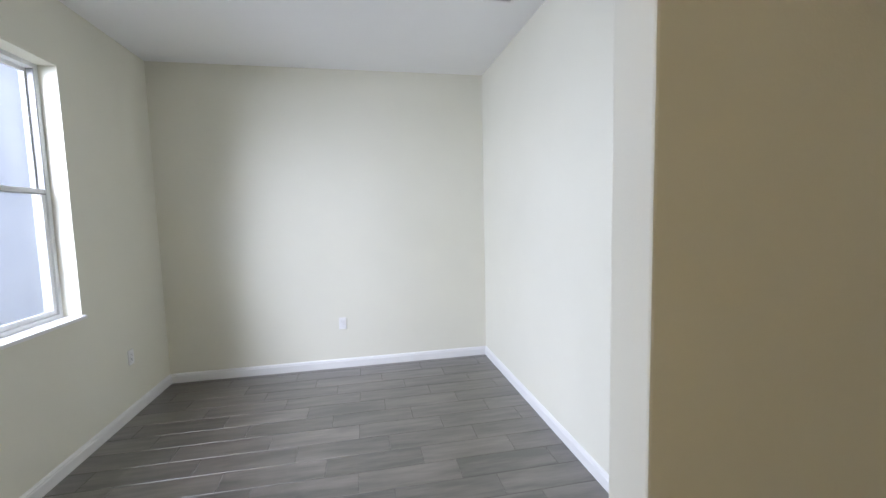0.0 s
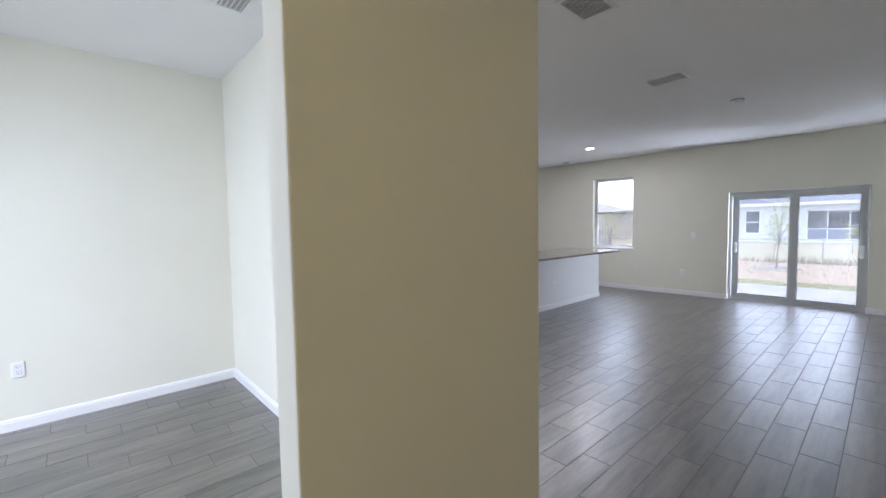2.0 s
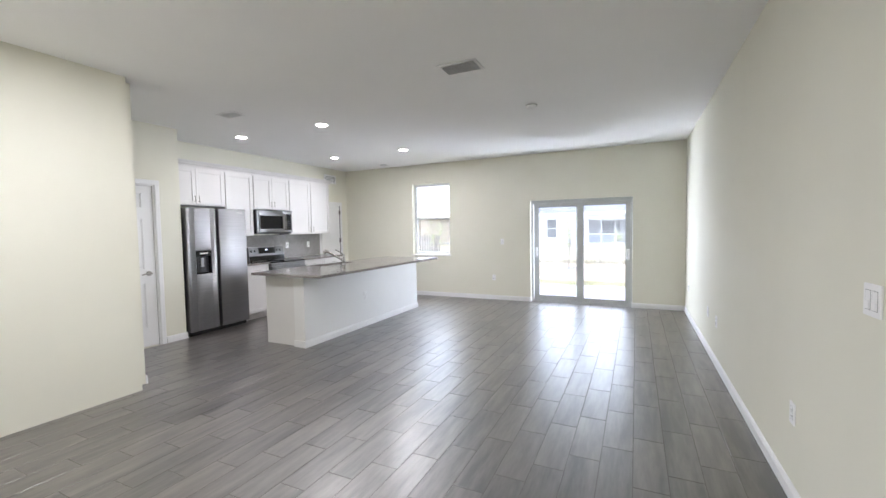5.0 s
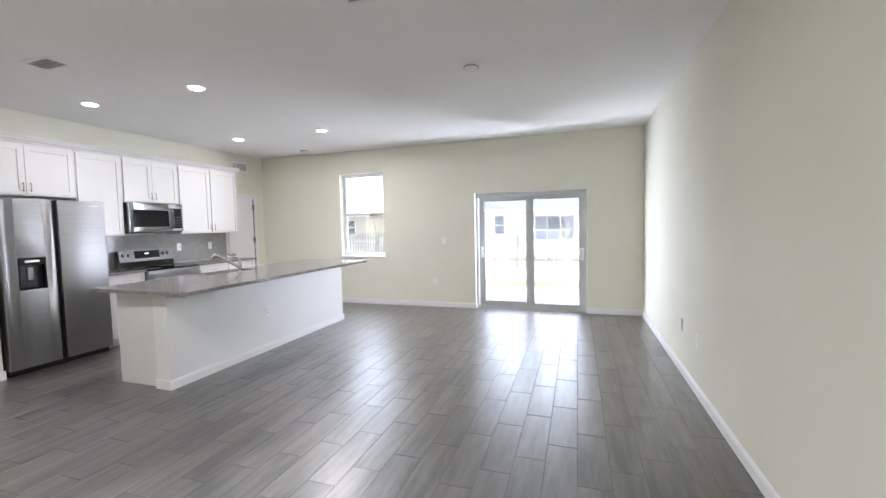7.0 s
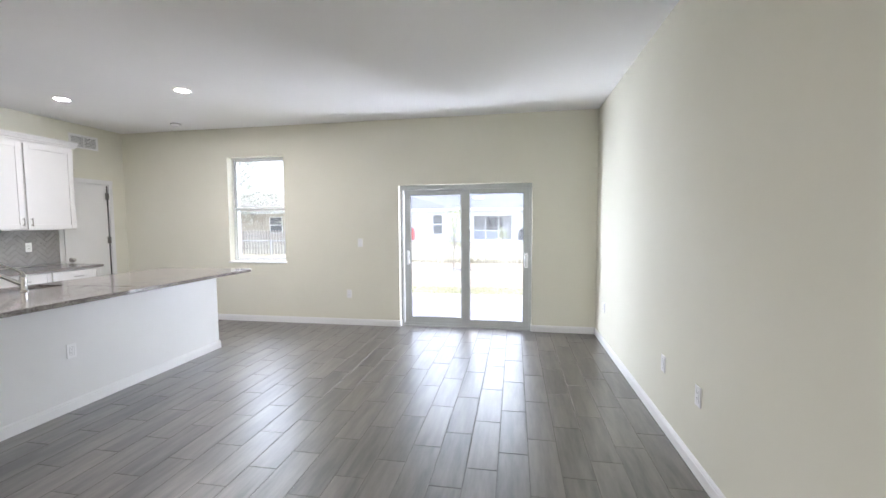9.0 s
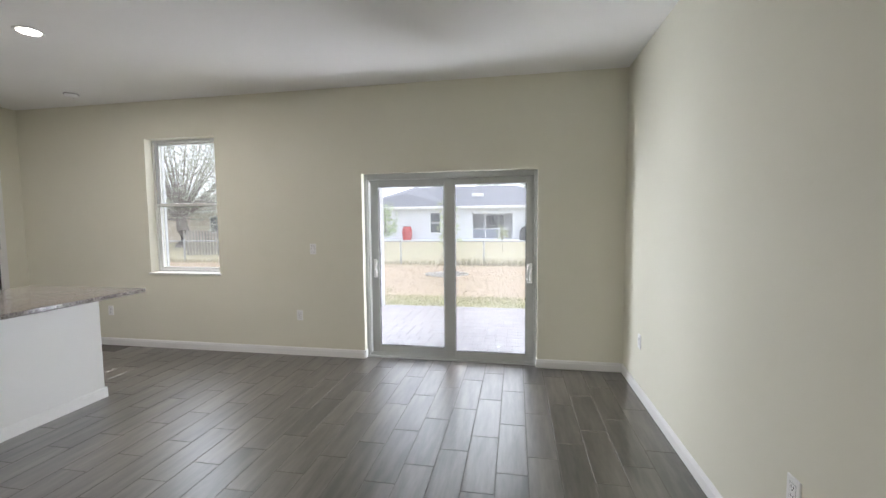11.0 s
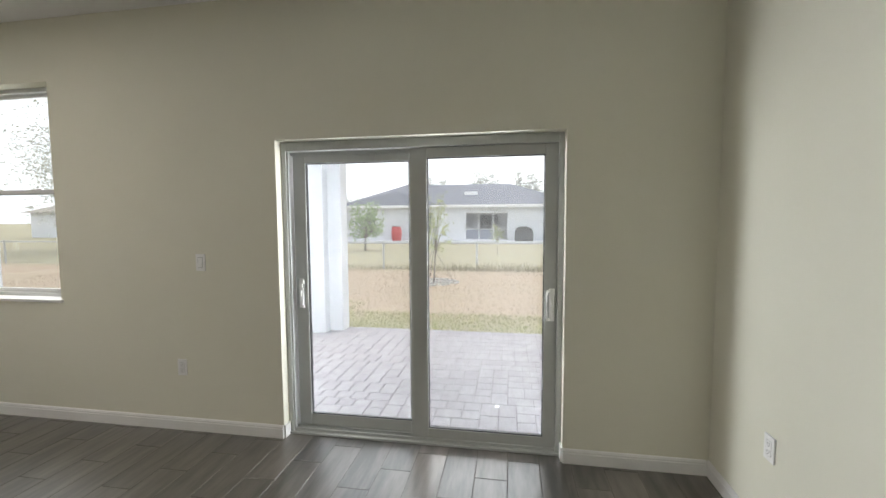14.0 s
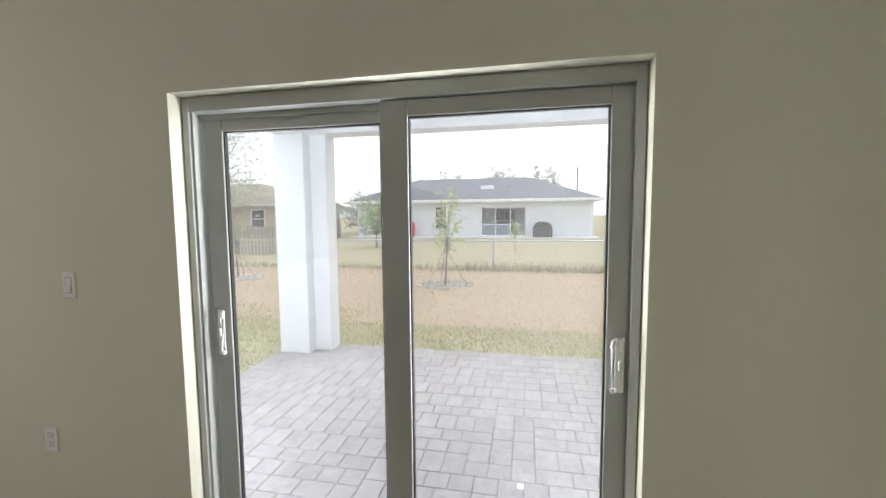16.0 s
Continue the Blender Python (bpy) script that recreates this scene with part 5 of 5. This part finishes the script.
for y in (36.5, 43.2):
    house_window(h3, 41.97, y, y + 1.6, 0.95, 2.1)
    for q in (y - 0.5, y + 1.65):
        part("shutter", B(41.93, 41.99, q, q + 0.45, 0.9, 2.15, 0.01), SCREEN, h3, "grey-blue louvred shutter")
h4 = thing("house", (-9, 5, GZ), "pale blue-white two-storey house next door", "house", "neighbouring houses")
PALE = mottled("pale_blue_stucco", (0.40, 0.44, 0.51), (0.45, 0.49, 0.56), 2.0, 0.85, 0, 0.2, 60, 0.1, 0.0005)
part("wall", B(-12, -5.2, -6, 16, -0.25, 5.4), PALE, h4)
part("roof", hip_roof(bmesh.new(), -12.6, -4.7, -6.6, 16.6, 5.4, 7.2, 3.4), SHINGLE, h4)
part("corner_board", B(-5.2, -5.16, 6.55, 6.95, -0.2, 5.4), FASCIA, h4)
part("corner_board", B(-5.2, -5.16, 8.9, 9.1, -0.2, 5.4), FASCIA, h4)

gr = thing("grill", (36.2, -0.6, GZ), "black covered barbecue grill beside the house", "grill")
part("cover", prism(bmesh.new(), [(-1.25, -0.05), (-1.25, 0.62), (-1.12, 0.88), (-0.85, 1.0), (-0.35, 1.0), (-0.1, 0.88), (0.02, 0.62), (0.02, -0.05)], "x", 35.9, 36.5), BLACK, gr)
for i in range(7):
    part("seam", B(35.885, 35.9, -1.12 + i * 0.17, -1.10 + i * 0.17, 0.05, 0.6), SCREEN, gr)
rb = thing("rain_barrel", (36.3, 8.75, GZ), "red plastic barrel against the house wall", "barrel")
bm = bmesh.new()
tube(bm, [(36.3, 8.75, -0.04), (36.3, 8.75, 0.1), (36.3, 8.75, 0.55), (36.3, 8.75, 0.9), (36.3, 8.75, 1.02)], [0.30, 0.36, 0.40, 0.36, 0.28], 18)
part("body", bm, mottled("red_plastic", (0.45, 0.03, 0.03), (0.55, 0.05, 0.05), 3, 0.4), rb, "", True)
part("lid", cyl(bmesh.new(), (36.3, 8.75, 1.02), (36.3, 8.75, 1.06), 0.27, seg=18), BLACK, rb)
pole = thing("utility_pole", (60, -5.6, GZ), "thin wooden utility pole far behind the houses", "pole")
part("shaft", cyl(bmesh.new(), (60, -5.6, GZ), (60, -5.6, 7.2), 0.13, 0.09, 8), BARK, pole)

# ---- floor tiles ----
floor = structure("floor", B(-1.47, 9.34, -1.9, 7.2, -0.12, -0.0016), GROUT, "grey wood-look porcelain plank floor with thin joints", "floor")
TW, TL, JW, Y0, X0 = 0.1832, 0.5755, 0.0045, 0.231, 0.036
ROOMS = [(1.575, 9.335, -0.704, 4.30), (3.70, 9.28, 4.30, 5.615), (4.925, 9.28, 5.615, 6.29), (-1.47, 1.575, -1.9, 0.696), (1.575, 3.06, -1.9, -0.704), (-1.47, 0.745, 0.696, 0.805), (-1.47, 1.525, 0.805, 4.148)]
shared = {}


def tile_bm(lx, ly, c, h):
    bm = bmesh.new()
    top = [bm.verts.new((x, y, 0)) for x, y in ((c, c), (lx - c, c), (lx - c, ly - c), (c, ly - c))]
    mid = [bm.verts.new((x, y, -c * 0.8)) for x, y in ((0, 0), (lx, 0), (lx, ly), (0, ly))]
    low = [bm.verts.new((x, y, -h)) for x, y in ((0, 0), (lx, 0), (lx, ly), (0, ly))]
    bm.faces.new(top)
    for a, b in ((mid, top), (low, mid)):
        for q in range(4):
            bm.faces.new((a[q], a[(q + 1) % 4], b[(q + 1) % 4], b[q]))
    return bm


def lay(name, parent, pieces, mat, c, h, zone, limit, z, rest_label):
    """Pieces inside the zone become objects, the others one joined mesh."""
    tilt = random.Random(17)
    inside = [p for p in pieces if zone[0] <= (p[0] + p[1]) / 2 <= zone[1] and zone[2] <= (p[2] + p[3]) / 2 <= zone[3]][:limit]
    chosen = set(inside)
    for x0, x1, y0, y1 in inside:
        key = (name, round(x1 - x0, 4), round(y1 - y0, 4))
        if key not in shared:
            shared[key] = mesh_of(name, tile_bm(x1 - x0, y1 - y0, c, h), mat)
        ob = new(name, shared[key])
        ob.parent, ob.location = parent, (x0, y0, z)
        ob.rotation_euler = (tilt.uniform(-0.003, 0.003), tilt.uniform(-0.0012, 0.0012), 0)
    vs, fs = [], []
    for p in pieces:
        if p in chosen:
            continue
        x0, x1, y0, y1 = p
        k = len(vs)
        vs += [(x, y, z) for x, y in ((x0 + c, y0 + c), (x1 - c, y0 + c), (x1 - c, y1 - c), (x0 + c, y1 - c))]
        vs += [(x, y, z - c * 0.8) for x, y in ((x0, y0), (x1, y0), (x1, y1), (x0, y1))]
        vs += [(x, y, z - h) for x, y in ((x0, y0), (x1, y0), (x1, y1), (x0, y1))]
        fs.append((k, k + 1, k + 2, k + 3))
        for o in (0, 4):
            for q in range(4):
                fs.append((k + o + 4 + q, k + o + 4 + (q + 1) % 4, k + o + (q + 1) % 4, k + o + q))
    me = bpy.data.meshes.new(name + "s_joined")
    me.from_pydata(vs, [], fs)
    me.materials.append(mat)
    ob = new("far_" + name + "s", me)
    ob.parent = parent
    tagged(ob, rest_label, "", "", "stuff")


planks = []
for k in range(-14, 36):
    ya, yb = Y0 + k * TW, Y0 + (k + 1) * TW
    off = X0 - k * TL / 3
    for j in range(-8, 24):
        xa, xb = off + j * TL, off + (j + 1) * TL
        for rx0, rx1, ry0, ry1 in ROOMS:
            a, b, c, e = max(xa + JW / 2, rx0), min(xb - JW / 2, rx1), max(ya + JW / 2, ry0), min(yb - JW / 2, ry1)
            if b - a > 0.012 and e - c > 0.012:
                planks.append((round(a, 4), round(b, 4), round(c, 4), round(e, 4)))
planks = [p for p in planks if not (p[0] > 9.0 and p[1] > 9.28 and not (0.10 <= (p[2] + p[3]) / 2 <= 1.882) and p[0] > 9.28)]
lay("floor_tile", floor, planks, FLOOR, 0.0012, 0.006, (3.6, 9.4, -0.72, 2.9), 300, 0.0, "the floor tiles farther from the walk")


# ---- pavers ----
def pave(x0, x1, y0, y1, u, seed):
    """Tumbled pavers of 2 x 2, 2 x 3 and 3 x 2 units, laid at random without straight courses."""
    rng = random.Random(seed)
    g, res = 0.0021, []
    nx, ny = round((x1 - x0) / u), round((y1 - y0) / u)
    full = [[False] * ny for _ in range(nx + 3)]
    for i in range(nx):
        for j in range(ny):
            if full[i][j]:
                continue
            run = 0
            while j + run < ny and not full[i][j + run]:
                run += 1
            w = run if run < 4 else rng.choice((2, 3, 3)) if run > 4 else 2
            d = rng.choice((2, 2, 3)) if w == 2 else 2
            for p in range(d):
                for q in range(w):
                    full[i + p][j + q] = True
            wob = [rng.uniform(0.4, 1.5) * g for _ in range(4)]
            a, b = x0 + i * u, min(x0 + (i + d) * u, x1)
            if b - a > 0.03:
                res.append((round(a + wob[0], 4), round(b - wob[1], 4), round(y0 + j * u + wob[2], 4), round(y0 + (j + w) * u - wob[3], 4)))
    return res


pv = [(c, e, a, b) for a, b, c, e in pave(-4.6, 3.22, 9.56, 12.28, 0.0697, 5)]
lay("paver", patio, pv, PAVER, 0.0042, 0.05, (9.5, 12.4, -0.9, 3.3), 300, -0.0585, "the pavers farther along the patio")
herringbone()
